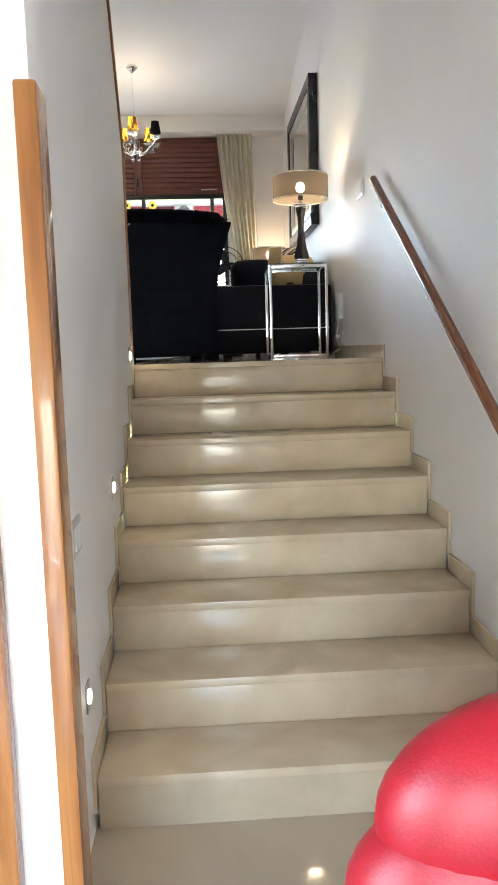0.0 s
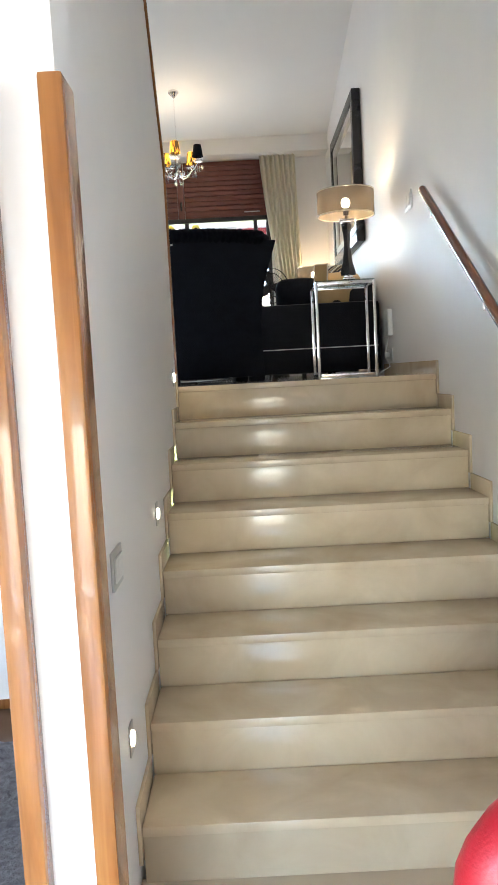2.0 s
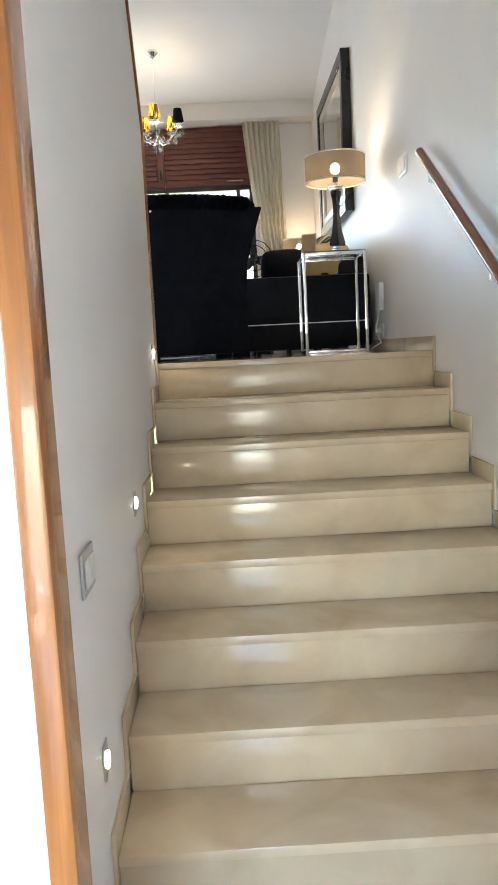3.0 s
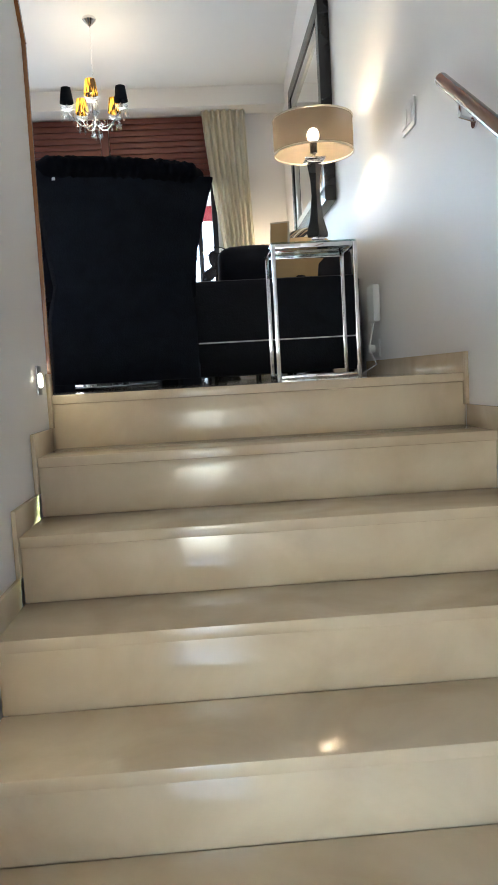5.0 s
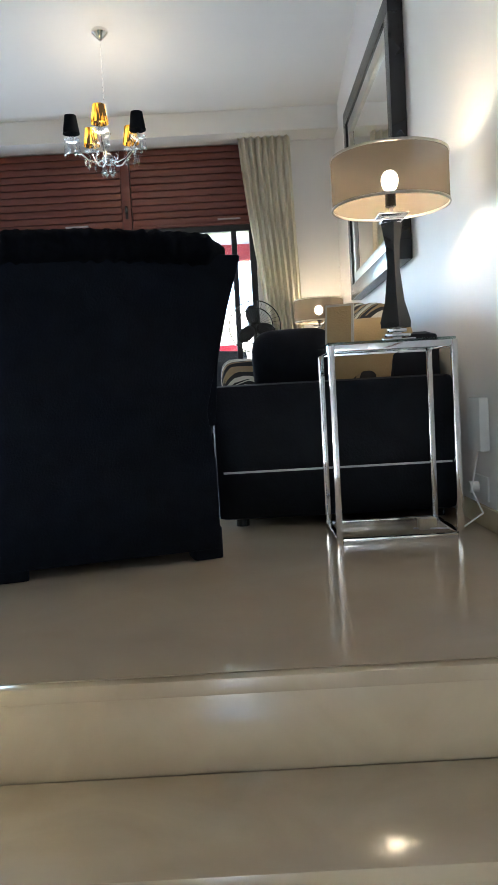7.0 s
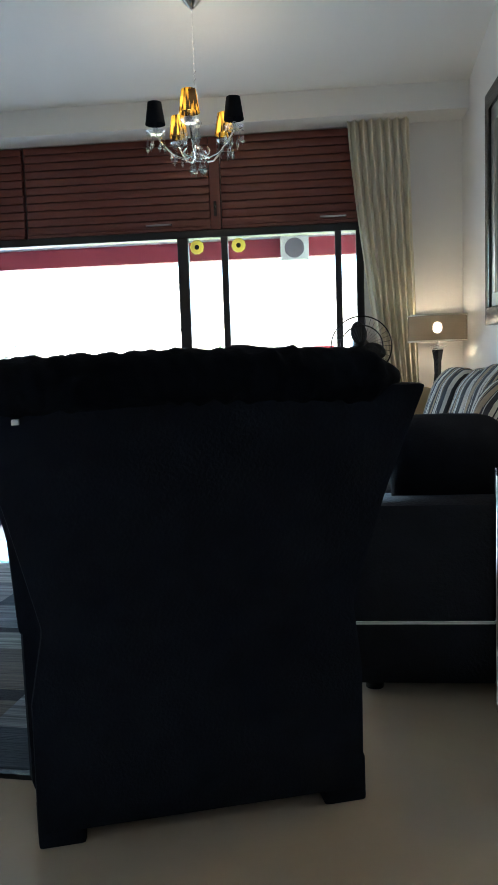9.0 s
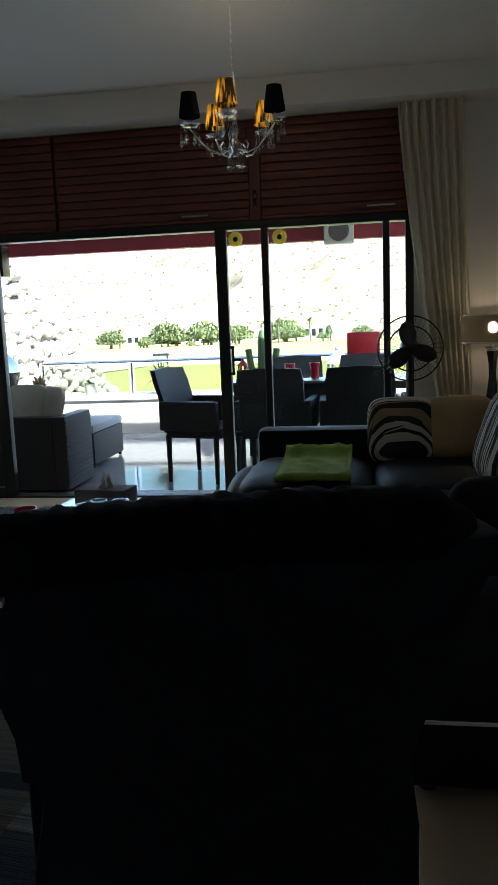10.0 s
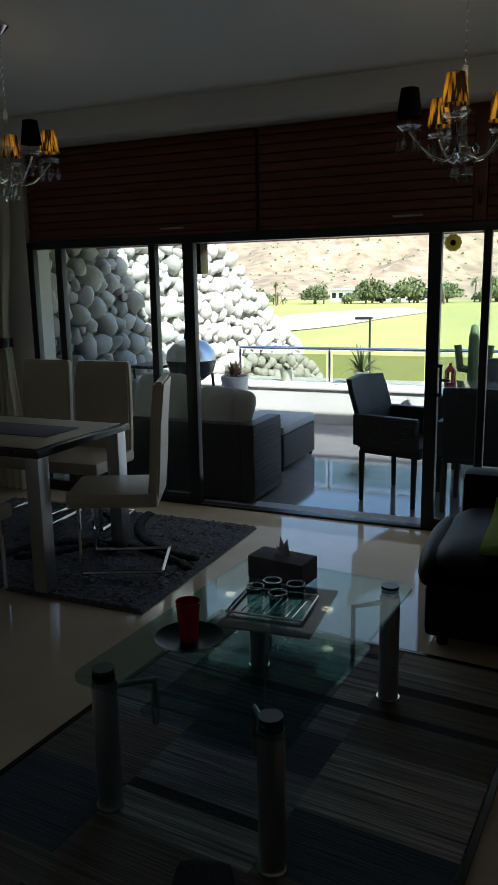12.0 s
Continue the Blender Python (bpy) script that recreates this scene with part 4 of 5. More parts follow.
for k in range(5):
    a = k * 1.3
    v = [bm.verts.new(c) for c in ((-0.03 + 0.01 * k, -0.015, 0.083), (0.03 - 0.005 * k, 0.012, 0.083), (0.02 * math.cos(a), 0.03 * math.sin(a), 0.13 + 0.012 * (k % 3)))]
    bm.faces.new(v)
part("tissue", bm, PAPER, tb, "crumpled tissue")

# ---- dining corner ----
dr = thing("shag_rug", -2.46, 3.72, 0, "deep grey shag rug with black curved lines under the dining table", "rug")
bm = B()
nx, ny = 110, 80
g = [[bm.verts.new((-0.95 + 1.92 * i / nx + 0.01 * noise.noise(Vector((i, j * 3, 1))), -0.69 + 1.38 * j / ny + 0.01 * noise.noise(Vector((i * 3, j, 5))), 0.001 if i in (0, nx) or j in (0, ny) else 0.022 + 0.016 * noise.noise(Vector((i * 0.9, j * 0.9, 0))))) for j in range(ny + 1)] for i in range(nx + 1)]
for a, b in zip(g, g[1:]):
    for j in range(ny):
        bm.faces.new((a[j], b[j], b[j + 1], a[j + 1]))
part("rug_body", bm, SHAG, dr, smooth=30)
for k, (cx, cy, r, a0, a1) in enumerate(((0.35, -0.9, 0.95, 20, 110), (0.95, 0.75, 0.75, 180, 265), (-0.3, 0.1, 0.5, -60, 60), (0.2, -0.35, 0.35, 60, 230))):
    bm = B()
    for i in range(60):
        t = radians(a0 + (a1 - a0) * i / 59)
        x, y = cx + r * math.cos(t), cy + r * math.sin(t)
        if abs(x + 0.0) < 0.92 and abs(y) < 0.65:
            ball(bm, x, y, 0.026, 0.035, 0.03, 0.022, 6)
    part("dark_line", bm, SHAGDARK, dr, "black shag line", smooth=60)
dt = thing("dining_table", -2.72, 3.40, 0, "dining table with a dark edged top and chrome legs", "table")
part("top", box(B(), -0.72, -0.40, 0.715, 0.72, 0.40, 0.75, 0.004), BLACK, dt)
part("inlay", box(B(), -0.68, -0.36, 0.751, 0.68, 0.36, 0.755, 0.001), CREAMLEATHER, dt, "pale top panel")
for x in (-0.66, 0.66):
    for y in (-0.34, 0.34):
        part("leg", box(B(), x - 0.04, y - 0.04, 0.03, x + 0.04, y + 0.04, 0.715, 0.004), STEEL, dt)
rn = thing("table_runner", -2.62, 3.42, 0.756, "pale mauve fringed runner on the dining table", "table runner")
part("cloth", box(B(), -0.45, -0.14, 0, 0.45, 0.14, 0.004, 0.001), LINEN, rn)
bw = thing("bowl", -2.78, 3.32, 0.760, "wide black bowl on the dining table", "bowl")
part("bowl", lathe(B(), 0, 0, [(0, 0.005), (0.07, 0.0), (0.15, 0.03), (0.19, 0.055), (0.185, 0.06), (0.14, 0.038), (0, 0.012)], 36), BLACK, bw, smooth=60)


def dining_chair():
    c = thing("dining_chair", 0, 0, 0, "cream leather dining chair with tall back on chrome sled", "chair", "chairs round the dining table")
    bm = B()
    prof = [(0.20, 0.44), (0.215, 0.60), (0.225, 0.80), (0.25, 1.04)]
    rings = []
    for y, z in prof:
        w = 0.205 if z < 1 else 0.19
        rings.append([bm.verts.new(p) for p in ((-w, y, z), (w, y, z), (w, y + 0.055, z), (-w, y + 0.055, z))])
    for a, b in zip(rings, rings[1:]):
        for i in range(4):
            bm.faces.new((a[i], a[(i + 1) % 4], b[(i + 1) % 4], b[i]))
    bm.faces.new(rings[0]), bm.faces.new(rings[-1])
    bmesh.ops.bevel(bm, geom=bm.edges[:], offset=0.012, segments=2, affect='EDGES')
    part("backrest", bm, CREAMLEATHER, c)
    part("seat", box(B(), -0.21, -0.22, 0.40, 0.21, 0.255, 0.48, 0.025), CREAMLEATHER, c)
    for x in (-0.18, 0.18):
        part("sled", tube(B(), [(x, -0.16, 0.40), (x, -0.16, 0.05), (x, 0.26, 0.05)], 0.011), CHROME, c)
    part("crossbar", tube(B(), [(-0.18, 0.26, 0.05), (0.18, 0.26, 0.05)], 0.011), CHROME, c)
    return c


dc = dining_chair()
dc.matrix_basis = pose(-1.92, 3.50, 0.0, 0, 0, -66)
for x, y, r in ((-2.50, 4.05, 4), (-2.98, 4.05, -3), (-2.42, 2.82, 178), (-2.95, 2.80, 182)):
    copy_thing(dc, pose(x, y, 0, 0, 0, r))

# ---- terrace ----
solid("terrace_floor", boxes((-4.6, 5.0, -0.25, 4.6, 8.9, -0.004)), TERRACE, "pale polished terrace floor tiles", "floor")
solid("parapet", boxes((-4.0, 8.06, -0.003, 4.4, 8.9, 0.375)), BUILDING, "low pale rendered parapet along the terrace edge", "parapet")
solid("coping", box(B(), -4.0, 8.04, 0.376, 4.4, 8.9, 0.40, 0.004), BUILDING, "pale coping slab on the parapet", "coping")
solid("terrace_roof", boxes((-4.6, 5.0, 2.06, 4.6, 6.8, 2.42), (-4.6, 5.0, 2.42, 4.6, 5.2, 4.2)), CEIL, "white terrace roof overhang", "roof")
solid("fascia", boxes((-4.6, 6.70, 1.89, 4.6, 6.80, 2.059)), FASCIA, "dark red fascia board of the terrace roof", "fascia")
solid("wall_terrace_right", boxes((4.4, 5.0, -0.25, 4.6, 8.7, 2.06)), BUILDING, "pale rendered side wall of the terrace", "wall")
for x in (-2.4, -1.5, -0.6, 0.3):
    d = thing("downlight", x, 5.9, 2.06, "small round downlight in the terrace roof", "downlight", "terrace downlights")
    part("ring", cyl(B(), (0, 0, -0.008), (0, 0, 0.0), 0.06, n=24), CHROME, d)
    part("lens", cyl(B(), (0, 0, -0.011), (0, 0, -0.0085), 0.045, n=24), glow("downlight_lens", (1.0, 0.85, 0.55), 1.5) if x == -2.4 else bpy.data.materials["downlight_lens"], d)
ac = thing("wall_fan_unit", 0.22, 6.62, 1.96, "white square fan unit hanging below the terrace roof", "fan")
part("case", box(B(), -0.13, -0.05, -0.12, 0.13, 0.05, 0.10, 0.01), WHITE, ac)
part("disc", cyl(B(), (0, -0.056, -0.01), (0, -0.051, -0.01), 0.09, n=32), LINEN, ac, "grey round grille")
sp = thing("loudspeaker", -2.28, 5.2, 1.70, "dark loudspeaker under the terrace roof", "loudspeaker")
part("case", box(B(), -0.07, -0.06, -0.11, 0.07, 0.06, 0.11, 0.008), BLACK, sp)
part("hanger", cyl(B(), (0, 0, 0.11), (0, 0, 0.36), 0.01), BLACK, sp)
rl = thing("railing", 0, 0, 0, "stainless steel terrace railing with glass panels", "railing")
part("top_tube", tube(B(), [(-3.35, 8.3, 0.80), (4.3, 8.3, 0.80)], 0.022, 12), CHROME, rl)
for k in range(8):
    x = -3.35 + 1.09 * k
    part("post", cyl(B(), (x, 8.3, 0.40), (x, 8.3, 0.79), 0.016), CHROME, rl)
    if k < 7:
        gp = part("pane", boxes((x + 0.04, 8.296, 0.43, x + 1.05, 8.304, 0.74)), RAILGLASS, rl, "smoke-tinted glass panel")
        gp.visible_shadow = False
# wicker sofa, ottoman
ws = thing("wicker_sofa", 0, 0, 0, "dark wicker outdoor sofa with pale cushions, its back to the window", "sofa")
part("back", box(B(), -3.3, 4.90, 0.02, -1.82, 5.0, 0.56, 0.012), WICKER, ws)
part("arm", box(B(), -1.82, 4.90, 0.02, -1.72, 5.42, 0.56, 0.012), WICKER, ws)
part("base", box(B(), -3.3, 5.0, 0.02, -1.82, 5.42, 0.28, 0.012), WICKER, ws)
for x in (-2.95, -2.20):
    part("seat_cushion", pillow(B(), 0.37, 0.22, 0.07, pose(x, 5.22, 0.34)), PALECUSH, ws, smooth=180)
for x in range(14):
    z = 0.05 + 0.035 * x
    part("weave_band", box(B(), -1.722, 4.905, z, -1.715, 5.415, z + 0.02, 0.002), WICKER, ws)
for x, y, z, rz, s in ((-2.55, 5.12, 0.66, 8, 0.22), (-2.12, 5.14, 0.60, -12, 0.19), (-3.0, 5.12, 0.62, 0, 0.22), (-1.96, 5.16, 0.60, -30, 0.17)):
    c = thing("cushion", x, y, z, "pale grey scatter cushion on the wicker sofa", "cushion", "outdoor cushions")
    part("cover", pillow(B(), s, s, 0.07, pose(0, 0, 0, 72, 0, rz)), PALECUSH, c, smooth=180)
og = thing("ottoman", -2.12, 6.22, 0, "dark wicker ottoman with a pale seat pad", "ottoman")
part("body", box(B(), -0.28, -0.38, 0.03, 0.26, 0.40, 0.30, 0.012), WICKER, og)
part("pad", box(B(), -0.285, -0.385, 0.301, 0.265, 0.405, 0.375, 0.03), PALECUSH, og, "pale seat pad")
for x in (-0.25, 0.23):
    for y in (-0.35, 0.37):
        part("foot", cyl(B(), (x, y, 0), (x, y, 0.035), 0.015), BLACK, og)
# barbecue
bq = thing("barbecue", -3.28, 6.95, 0, "black kettle barbecue trolley with a pale lid", "barbecue")
part("bowl", lathe(B(), 0, 0, [(0, 0.56), (0.12, 0.58), (0.22, 0.66), (0.25, 0.76), (0.25, 0.78)], 28), BLACK, bq, smooth=60)
part("lid", lathe(B(), 0, 0, [(0.252, 0.785), (0.24, 0.87), (0.15, 0.97), (0, 1.0)], 28), STEEL, bq, "pale dented lid", smooth=60)
part("lid_handle", tube(B(), [(-0.06, -0.02, 0.99), (-0.05, -0.02, 1.04), (0.05, -0.02, 1.04), (0.06, -0.02, 0.99)], 0.01), BLACK, bq)
for x in (-0.2, 0.2):
    for y in (-0.18, 0.18):
        part("leg", cyl(B(), (x, y, 0), (x * 0.8, y * 0.8, 0.64), 0.014), BLACK, bq)
part("shelf", box(B(), -0.22, -0.2, 0.22, 0.22, 0.2, 0.245, 0.004), BLACK, bq)
part("side_table", box(B(), -0.62, -0.2, 0.70, -0.26, 0.2, 0.73, 0.006), BLACK, bq)
part("side_leg", cyl(B(), (-0.58, -0.15, 0.0), (-0.58, -0.15, 0.70), 0.014), BLACK, bq)


def plant_pot(x, y, r0, r1, h, label, z=0):
    p = thing("plant_pot", x, y, z, label, "plant pot", "terrace pots")
    part("pot", lathe(B(), 0, 0, [(0, 0), (r0, 0), (r1, h), (r1 - 0.02, h), (r1 - 0.03, h - 0.05), (0, h - 0.05)], 28), BUILDING, p, smooth=40)
    return p


def spiky(parent, z, n, L, w, seed, m, up=0.4):
    rng = random.Random(seed)
    for k in range(n):
        t, e = rng.uniform(0, 6.28), rng.uniform(up, 1.35)
        l = L * rng.uniform(0.7, 1.1)
        bm = B()
        d = Vector((math.cos(t) * math.cos(e), math.sin(t) * math.cos(e), math.sin(e)))
        s = Vector((-math.sin(t), math.cos(t), 0)) * w
        a = [bm.verts.new(c) for c in (Vector((0, 0, z)) - s, Vector((0, 0, z)) + s, Vector((0, 0, z)) + d * l * 0.6 + s, Vector((0, 0, z)) + d * l * 0.6 - s, Vector((0, 0, z - 0.25 * l * (1.4 - e))) + d * l)]
        bm.faces.new((a[0], a[1], a[2], a[3])), bm.faces.new((a[3], a[2], a[4]))
        part("leaf", bm, m, parent)


pp = plant_pot(-3.08, 7.55, 0.10, 0.15, 0.56, "tall pale pot with a dry succulent")
spiky(pp, 0.52, 60, 0.22, 0.018, 4, mat("dry_leaf", (0.36, 0.24, 0.14), 0.8, 0, (0.28, 0.18, 0.10), 9))
pp = plant_pot(-1.95, 8.5, 0.07, 0.09, 0.14, "low pale pot with a spiky aloe by the railing", 0.40)
spiky(pp, 0.13, 40, 0.36, 0.013, 7, LEAF, 0.1)
pp = plant_pot(-2.85, 8.5, 0.06, 0.08, 0.14, "small pale pot with a little flower", 0.40)
spiky(pp, 0.12, 14, 0.14, 0.012, 9, LEAF)
# outdoor dining set
ot = thing("outdoor_table", 0.28, 6.05, 0, "outdoor dining table with a pale glass top on dark wicker", "table")
part("top", box(B(), -0.95, -0.45, 0.70, 0.95, 0.45, 0.72, 0.004), TERRACE, ot, "glossy pale top")
part("apron", box(B(), -0.90, -0.40, 0.64, 0.90, 0.40, 0.699, 0.006), WICKER, ot)
for x in (-0.85, 0.85):
    for y in (-0.36, 0.36):
        part("leg", box(B(), x - 0.035, y - 0.035, 0, x + 0.035, y + 0.035, 0.64, 0.004), WICKER, ot)


def wicker_chair():
    c = thing("wicker_chair", 0, 0, 0, "dark wicker outdoor armchair at the terrace table", "chair", "chairs round the outdoor table")
    bm = B()
    rings = []
    for w, y, z in ((0.23, 0.20, 0.38), (0.235, 0.22, 0.60), (0.24, 0.27, 0.76), (0.225, 0.30, 0.85)):
        rings.append([bm.verts.new(p) for p in ((-w, y, z), (0, y + 0.03, z + 0.012), (w, y, z), (w, y + 0.04, z), (0, y + 0.07, z + 0.012), (-w, y + 0.04, z))])
    for a, b in zip(rings, rings[1:]):
        for i in range(6):
            bm.faces.new((a[i], a[(i + 1) % 6], b[(i + 1) % 6], b[i]))
    bm.faces.new(rings[0]), bm.faces.new(rings[-1])
    part("backrest", bm, WICKER, c)
    part("seat", box(B(), -0.24, -0.24, 0.34, 0.24, 0.22, 0.42, 0.015), WICKER, c)
    for s in (-1, 1):
        part("arm", box(B(), s * 0.255 - 0.03, -0.23, 0.40, s * 0.255 + 0.03, 0.25, 0.62, 0.015), WICKER, c)
        for y in (-0.2, 0.2):
            part("leg", cyl(B(), (s * 0.24, y, 0), (s * 0.235, y, 0.36), 0.016, 0.022), WICKER, c)
    return c


wk = wicker_chair()
wk.matrix_basis = pose(-0.80, 5.45, 0, 0, 0, 75)
for x, y, r in ((-0.22, 5.35, 176), (0.38, 5.33, 182), (0.98, 5.36, 180), (-0.2, 6.72, 2), (0.42, 6.72, -2), (1.5, 6.0, -92)):
    copy_thing(wk, pose(x, y, 0, 0, 0, r))
rd = thing("red_chair", 0.42, 7.25, 0, "tall bright red chair back beyond the terrace table", "chair")
part("backrest", box(B(), -0.16, 0.0, 0.45, 0.16, 0.05, 1.06, 0.012), RED, rd)
part("seat", box(B(), -0.19, -0.40, 0.42, 0.19, 0.0, 0.47, 0.012), RED, rd)
for x in (-0.16, 0.16):
    for y in (-0.37, -0.02):
        part("leg", cyl(B(), (x, y, 0), (x, y, 0.43), 0.014), CHROME, rd)
for x, y in ((-0.18, 5.95), (0.02, 6.0)):
    cgl = thing("candle_glass", x, y, 0.72, "red tapered candle glass on the terrace table", "candle holder", "red candle glasses")
    part("glass", lathe(B(), 0, 0, [(0, 0), (0.035, 0), (0.03, 0.05), (0.045, 0.12), (0.04, 0.12), (0, 0.02)], 20), REDGLASS, cgl, smooth=60)


def lantern(x, y, z, s, m, label):
    la = thing("lantern", x, y, z, label, "lantern")
    part("base", cyl(B(), (0, 0, 0), (0, 0, 0.03 * s), 0.09 * s, n=8), m, la)
    for k in range(6):
        t = k * math.pi / 3
        part("bar", cyl(B(), (0.075 * s * math.cos(t), 0.075 * s * math.sin(t), 0.03 * s), (0.075 * s * math.cos(t), 0.075 * s * math.sin(t), 0.2 * s), 0.012 * s, n=6), m, la)
    part("roof", cyl(B(), (0, 0, 0.2 * s), (0, 0, 0.29 * s), 0.1 * s, 0.03 * s, 8), m, la)
    part("ring", ball(B(), 0, 0, 0.31 * s, 0.025 * s, n=8), m, la)


lantern(-0.62, 6.25, 0.72, 0.5, RED, "small red lantern on the terrace table")
lantern(0.15, 7.9, 0.45, 1.4, WHITE, "large white lantern on a stand near the railing")
ls = thing("plant_stand", 0.15, 7.9, 0, "low pale stand under the lantern", "stand")
part("block", box(B(), -0.14, -0.14, 0, 0.14, 0.14, 0.45, 0.01), BUILDING, ls)
cc = plant_pot(-0.62, 7.6, 0.10, 0.13, 0.35, "pale pot with a branched cactus")
part("stem", lathe(B(), 0, 0, [(0.04, 0.3), (0.055, 0.6), (0.05, 1.0), (0.03, 1.1), (0, 1.12)], 12), CACTUS, cc, smooth=60)
for s in (-1, 1):
    part("branch", tube(B(), [(0, 0, 0.68), (s * 0.12, 0, 0.70), (s * 0.15, 0, 0.92)], 0.035, 10), CACTUS, cc, smooth=60)

# ---- boulder wall beside the terrace ----
XW = -4.0


def top_z(y):
    return 2.1 - 0.60 * (y - 9.6)


bw = thing("boulder_wall", 0, 0, 0, "sloping retaining wall of rounded pale boulders", "wall")
tagged(bw, kind="structure")
prof = [(5.02, -3.2), (16.5, -3.2), (16.5, -2.3), (5.02, 4.8)]
bm = B()
lo = [bm.verts.new((XW - 1.2, y, z)) for y, z in prof]
hi = [bm.verts.new((XW - 0.06 - (0.1 * max(z, 0)), y, z)) for y, z in prof]
bm.faces.new(lo), bm.faces.new(hi)
for i in range(4):
    j = (i + 1) % 4
    bm.faces.new((lo[i], lo[j], hi[j], hi[i]))
part("mortar", bm, MORTAR, bw)
rng = random.Random(11)
meshes = []
for k in range(8):
    bm = B()
    r = bmesh.ops.create_icosphere(bm, subdivisions=2, radius=1.0)
    for v in r["verts"]:
        v.co *= 1 + 0.40 * noise.noise(v.co * 1.5 + Vector((k * 7, 0, 0)))
    me = bpy.data.meshes.new("boulder")
    bm.to_mesh(me)
    bm.free()
    me.materials.append(STONE)
    me.shade_smooth()
    meshes.append(me)
spots = []
cells = {}
for big, tries in ((0.125, 700), (0.10, 5000), (0.075, 16000), (0.055, 16000)):
    for _ in range(tries):
        y, z = rng.uniform(5.05, 14.4), rng.uniform(-0.6, 2.8)
        r = big * rng.uniform(0.85, 1.15)
        if z > top_z(y) - 0.01 or (y < 8.6 and z < 0.02):
            continue
        ci, cj = int(y / 0.3), int((z + 5) / 0.3)
        near = [q for i in (-1, 0, 1) for j in (-1, 0, 1) for q in cells.get((ci + i, cj + j), ())]
        if all((y - q[0]) ** 2 + (z - q[1]) ** 2 > (0.86 * (r + q[2])) ** 2 for q in near):
            cells.setdefault((ci, cj), []).append((y, z, r))
            spots.append((y, z, r))
spots.sort(key=lambda s: s[0])
rest_v, rest_f = [], []
for k, (y, z, s) in enumerate(spots):
    m = Matrix.Translation((XW - 0.05 - 0.1 * max(z, 0), y, z)) @ Euler((rng.uniform(0, 6), rng.uniform(0, 6), rng.uniform(0, 6))).to_matrix().to_4x4() @ Matrix.Diagonal((s * rng.uniform(0.8, 1.0), s * rng.uniform(0.9, 1.25), s * rng.uniform(0.8, 1.05), 1))
    if k < 300:
        ob = new("boulder", meshes[k % 8])
        ob.parent = bw
        ob.matrix_basis = m
    else:
        me = meshes[k % 8]
        o = len(rest_v)
        rest_v.extend([tuple(m @ v.co) for v in me.vertices])
        rest_f.extend([tuple(o + i for i in p.vertices) for p in me.polygons])
me = bpy.data.meshes.new("boulders")
me.from_pydata(rest_v, [], rest_f)
me.materials.append(STONE)
me.shade_smooth()
rb = new("boulders", me)
rb.parent = bw
tagged(rb, "pale rounded boulders set in mortar", kind="stuff")

# ---- golf course, trees, hills ----
GZ = -3.2
bm = B()
nx, ny = 70, 90
g = []
for j in range(ny + 1):
    y = 9.2 + 2600 * (j / ny) ** 2.6
    row = []
    for i in range(nx + 1):
        u = (i / nx - 0.5) * 2
        x = math.copysign(abs(u) ** 1.5, u) * (40 + y * 1.1)
        z = GZ + 0.5 * noise.noise(Vector((x * 0.02, y * 0.02, 0)))
        row.append(bm.verts.new((x, y, z)))
    g.append(row)
for a, b in zip(g, g[1:]):
    for i in range(nx):
        bm.faces.new((a[i], a[i + 1], b[i + 1], b[i]))
solid("ground", bm, GRASS, "sunlit mown golf course lawn", "ground", smooth=60)
bm = B()
g = []
for j in range(70):
    y = 225 + 7.0 * j
    row = []
    for i in range(150):
        x = -420 + 5.2 * i
        s = j / 69
        n1 = noise.fractal(Vector((x * 0.008, y * 0.006, 4)), 1.0, 2.0, 5)
        n2 = noise.ridged_multi_fractal(Vector((x * 0.02, y * 0.012, 2)), 1.0, 2.0, 5, 1.0, 2.0)
        crest = 46 + 8 * math.sin(x * 0.012 + 2.2) + 0.02 * (x + 60)
        z = GZ - 1 + crest * min(1, s * 2.0) ** 1.15 + (n1 * 9 + n2 * 9.0 - 9) * min(1, s * 4)
        row.append(bm.verts.new((x, y, z)))
    g.append(row)
for a, b in zip(g, g[1:]):
    for i in range(149):
        bm.faces.new((a[i], a[i + 1], b[i + 1], b[i]))
solid("hillside", bm, ROCK, "dry sunlit rocky hillside with sparse scrub", "hillside", smooth=50)
# pale sand between the lawn and the trees
SAND = mat("pale_sand", (0.62, 0.54, 0.42), 0.95, 0, (0.54, 0.46, 0.35), 0.3, bump=0.4, bscale=2)
for cx, cy, rx, ry in ((-33, 112, 9, 42),):
    bm = B()
    mid = bm.verts.new((cx, cy, GZ + 0.5 * noise.noise(Vector((cx * 0.02, cy * 0.02, 0))) + 0.15))
    ring = []
    for k in range(40):
        t = 2 * math.pi * k / 40
        q = 1 + 0.35 * noise.noise(Vector((2 * math.cos(t), 2 * math.sin(t), cx)))
        x, y = cx + rx * q * math.cos(t), cy + ry * q * math.sin(t)
        ring.append(bm.verts.new((x, y, GZ + 0.5 * noise.noise(Vector((x * 0.02, y * 0.02, 0))) + 0.10)))
    for k in range(40):
        bm.faces.new((mid, ring[k], ring[(k + 1) % 40]))
    solid("sand", bm, SAND, "pale sandy patch at the edge of the lawn", "sand", smooth=60)
# scrub on the hillside
rng = random.Random(3)


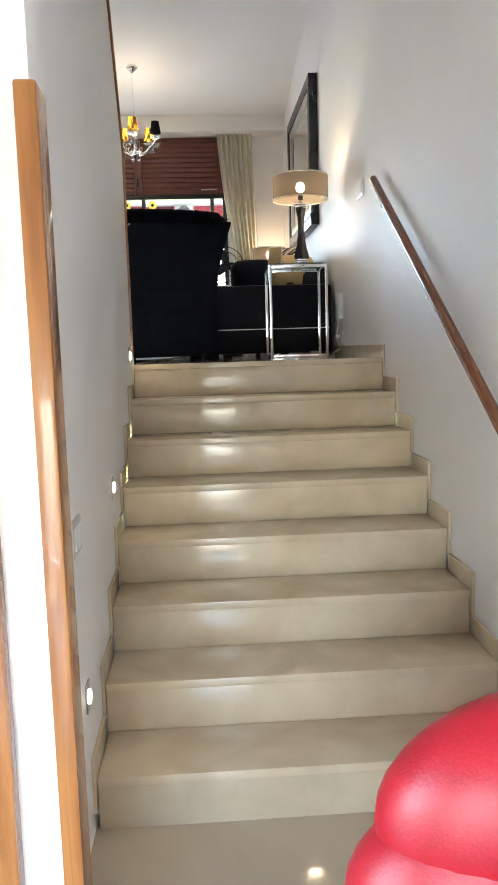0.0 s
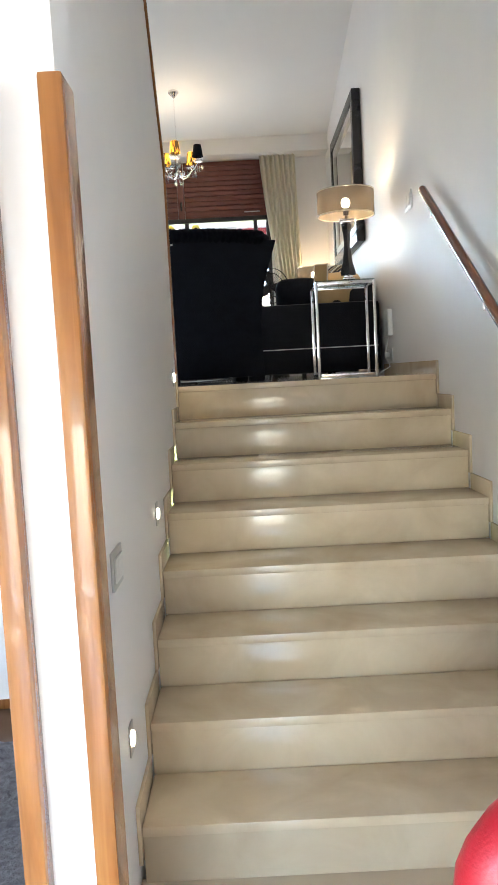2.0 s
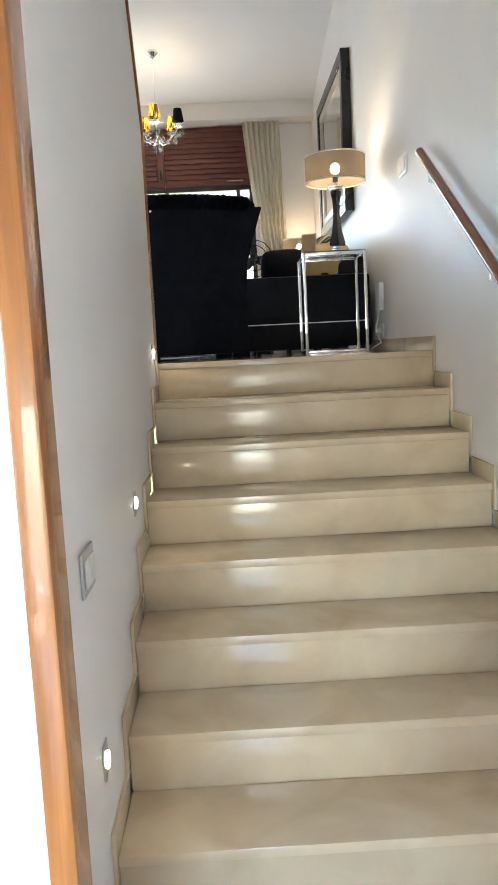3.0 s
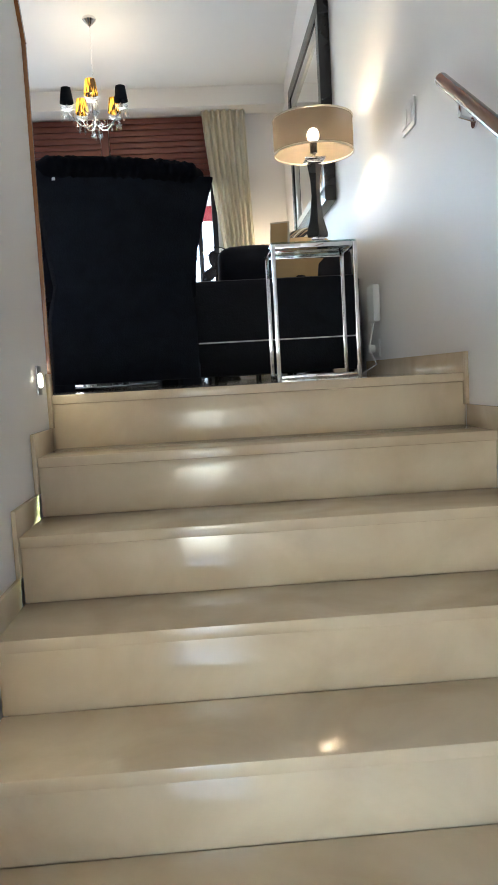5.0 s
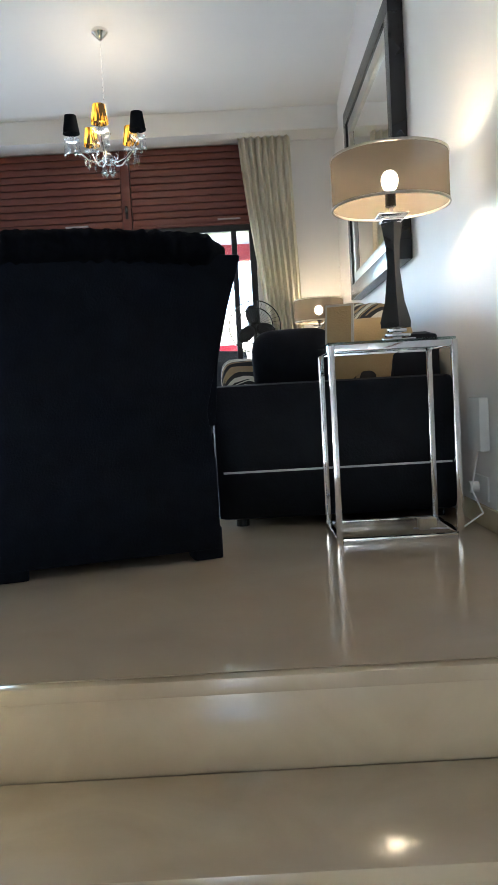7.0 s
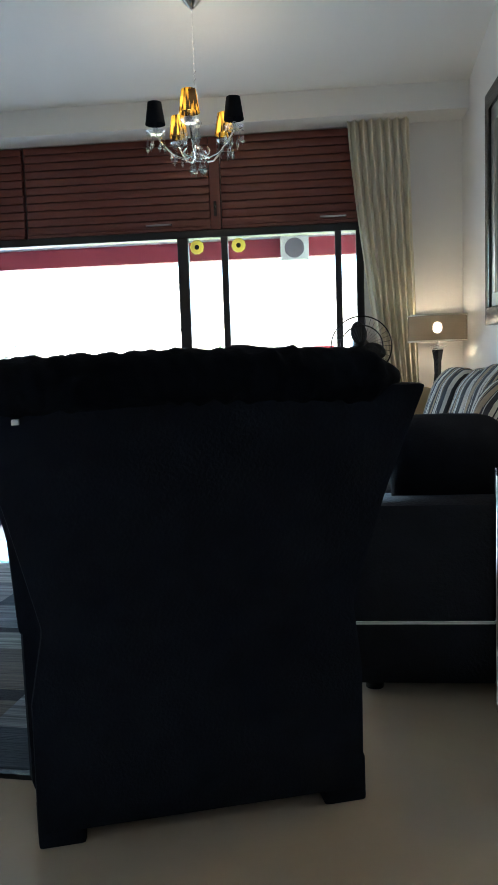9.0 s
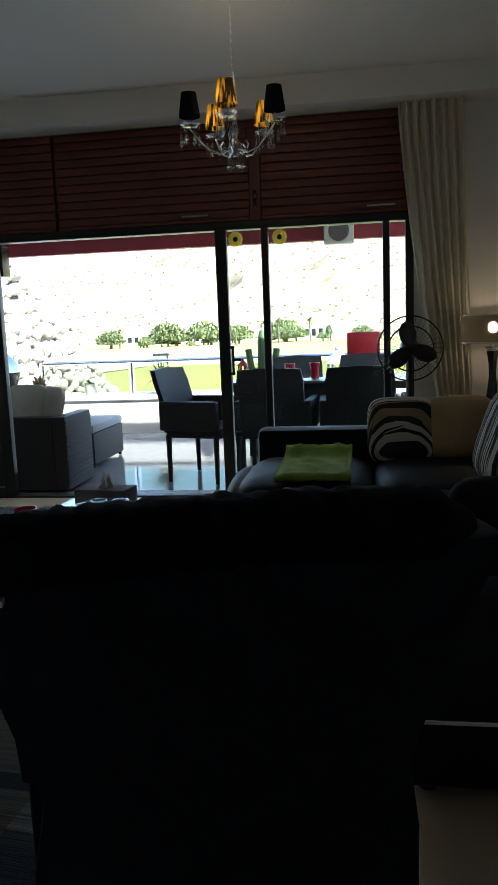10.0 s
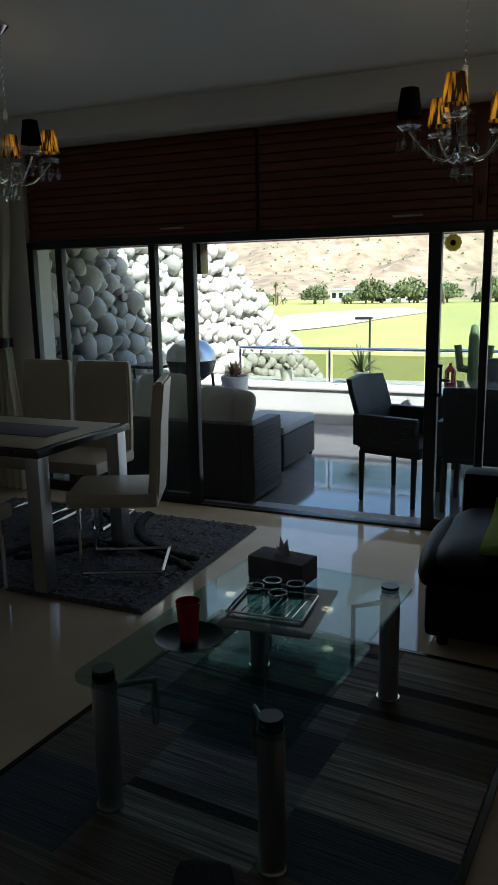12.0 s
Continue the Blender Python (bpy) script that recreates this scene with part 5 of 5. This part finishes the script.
def clump_mesh(seed, n, r, size):
    rg = random.Random(seed)
    bm = B()
    for k in range(n):
        d = Vector((rg.gauss(0, 1), rg.gauss(0, 1), rg.gauss(0, 0.8))).normalized() * r * rg.uniform(0.35, 1.0)
        d.z = abs(d.z) * 0.9
        q = Euler((rg.uniform(0, 6), rg.uniform(0, 6), rg.uniform(0, 6))).to_matrix()
        vs = [bm.verts.new(d + q @ Vector(c) * size * rg.uniform(0.6, 1.3)) for c in ((-1, -0.5, 0), (1, -0.5, 0.2), (0.6, 0.7, 0), (-0.6, 0.6, 0.2))]
        bm.faces.new(vs)
    return bm


for k in range(130):
    az = rng.uniform(-0.75, 0.30)
    dist = rng.uniform(95, 200) if k % 3 else rng.uniform(185, 205)
    x, y = dist * math.sin(az), dist * math.cos(az)
    if -0.55 > az and dist < 100:
        continue
    h = rng.choice((1.3, 2.2, 3.2, 4.2, 5.5)) * rng.uniform(0.8, 1.2)
    if noise.noise(Vector((az * 9, 1.5, 0))) < -0.35:
        continue
    if dist < 165 and -0.52 < az:
        y = y * 190 / dist
        x = x * 190 / dist
    if k % 2:
        t = thing("palm_tree", x, y, GZ, "green palm tree at the edge of the golf course", "tree", "trees beyond the lawn")
        part("trunk", cyl(B(), (0, 0, -0.5), (rng.uniform(-.3, .3), 0, h), 0.22, 0.14, 8), TRUNK, t)
        bm = B()
        for q in range(26):
            a, e = rng.uniform(0, 6.28), rng.uniform(-0.2, 1.2)
            L = rng.uniform(1.5, 2.4)
            prev = Vector((0, 0, h))
            s = Vector((-math.sin(a), math.cos(a), 0)) * 0.22
            pv = [bm.verts.new(prev - s * .4), bm.verts.new(prev + s * .4)]
            for w in range(1, 4):
                e -= 0.45
                prev = prev + Vector((math.cos(a) * math.cos(e), math.sin(a) * math.cos(e), math.sin(e))) * L / 3
                ww = s * (1 - w / 3.2)
                nv = [bm.verts.new(prev - ww), bm.verts.new(prev + ww)]
                bm.faces.new((pv[0], pv[1], nv[1], nv[0]))
                pv = nv
        part("crown", bm, LEAF, t)
    else:
        t = thing("round_tree", x, y, GZ, "dense rounded green tree at the edge of the golf course", "tree", "trees beyond the lawn")
        part("trunk", cyl(B(), (0, 0, -0.5), (0, 0, h * 0.6), 0.25, 0.15, 8), TRUNK, t)
        bm = clump_mesh(k, 900, 1.0, 0.10)
        bmesh.ops.transform(bm, matrix=Matrix.Translation((0, 0, h * 0.3)) @ Matrix.Diagonal((h * 0.75, h * 0.7, h * 0.75, 1)), verts=bm.verts)
        part("crown", bm, LEAF, t)
bm = B()
sc = clump_mesh(99, 12, 1.0, 0.5)
sme = bpy.data.meshes.new("tmp")
sc.to_mesh(sme)
sc.free()
vs, fs = [], []
deps = bpy.data.objects["hillside"].data
pts = [v.co for v in deps.vertices if 238 < v.co.y < 520 and -300 < v.co.x < 180]
for p in rng.sample(pts, min(3200, len(pts))):
    o, s = len(vs), rng.uniform(0.25, 0.8)
    q = p + Vector((rng.uniform(-3, 3), rng.uniform(-2, 2), 0.2))
    vs.extend([(q.x + v.co.x * s, q.y + v.co.y * s, q.z + v.co.z * s * 0.8) for v in sme.vertices])
    fs.extend([tuple(o + i for i in f.vertices) for f in sme.polygons])
me = bpy.data.meshes.new("scrub")
me.from_pydata(vs, [], fs)
me.materials.append(LEAF)
tagged(new("scrub", me), "scattered dry scrub on the hillside", "scrub", kind="stuff")
for x, y, w, h in ((-42, 205, 14, 3.4), (-62, 215, 10, 3.2), (-12, 222, 9, 3.8), (20, 235, 12, 5.0)):
    hs = thing("clubhouse", x, y, GZ, "low white flat-roofed building beyond the golf course", "house", "far white buildings")
    part("wall", boxes((-w / 2, -3, -0.5, w / 2, 3, h)), BUILDING, hs)
    part("roof", boxes((-w / 2 - 0.4, -3.4, h, w / 2 + 0.4, 3.4, h + 0.35)), BUILDING, hs)
    for k in range(int(w / 2)):
        wx = -w / 2 + 1 + 2 * k
        part("window", boxes((wx - 0.6, -3.06, 0.9, wx + 0.6, -3.01, h - 0.8)), BLACK, hs)
lp = thing("street_lamp", -8.3, 33, GZ, "grey lamp post with a flat head on the golf course path", "street lamp")
part("post", cyl(B(), (0, 0, -0.4), (0, 0, 3.2), 0.06, 0.045), BLACKMETAL, lp)
part("head", box(B(), -0.65, -0.15, 3.18, 0.1, 0.15, 3.30, 0.03), BLACKMETAL, lp)
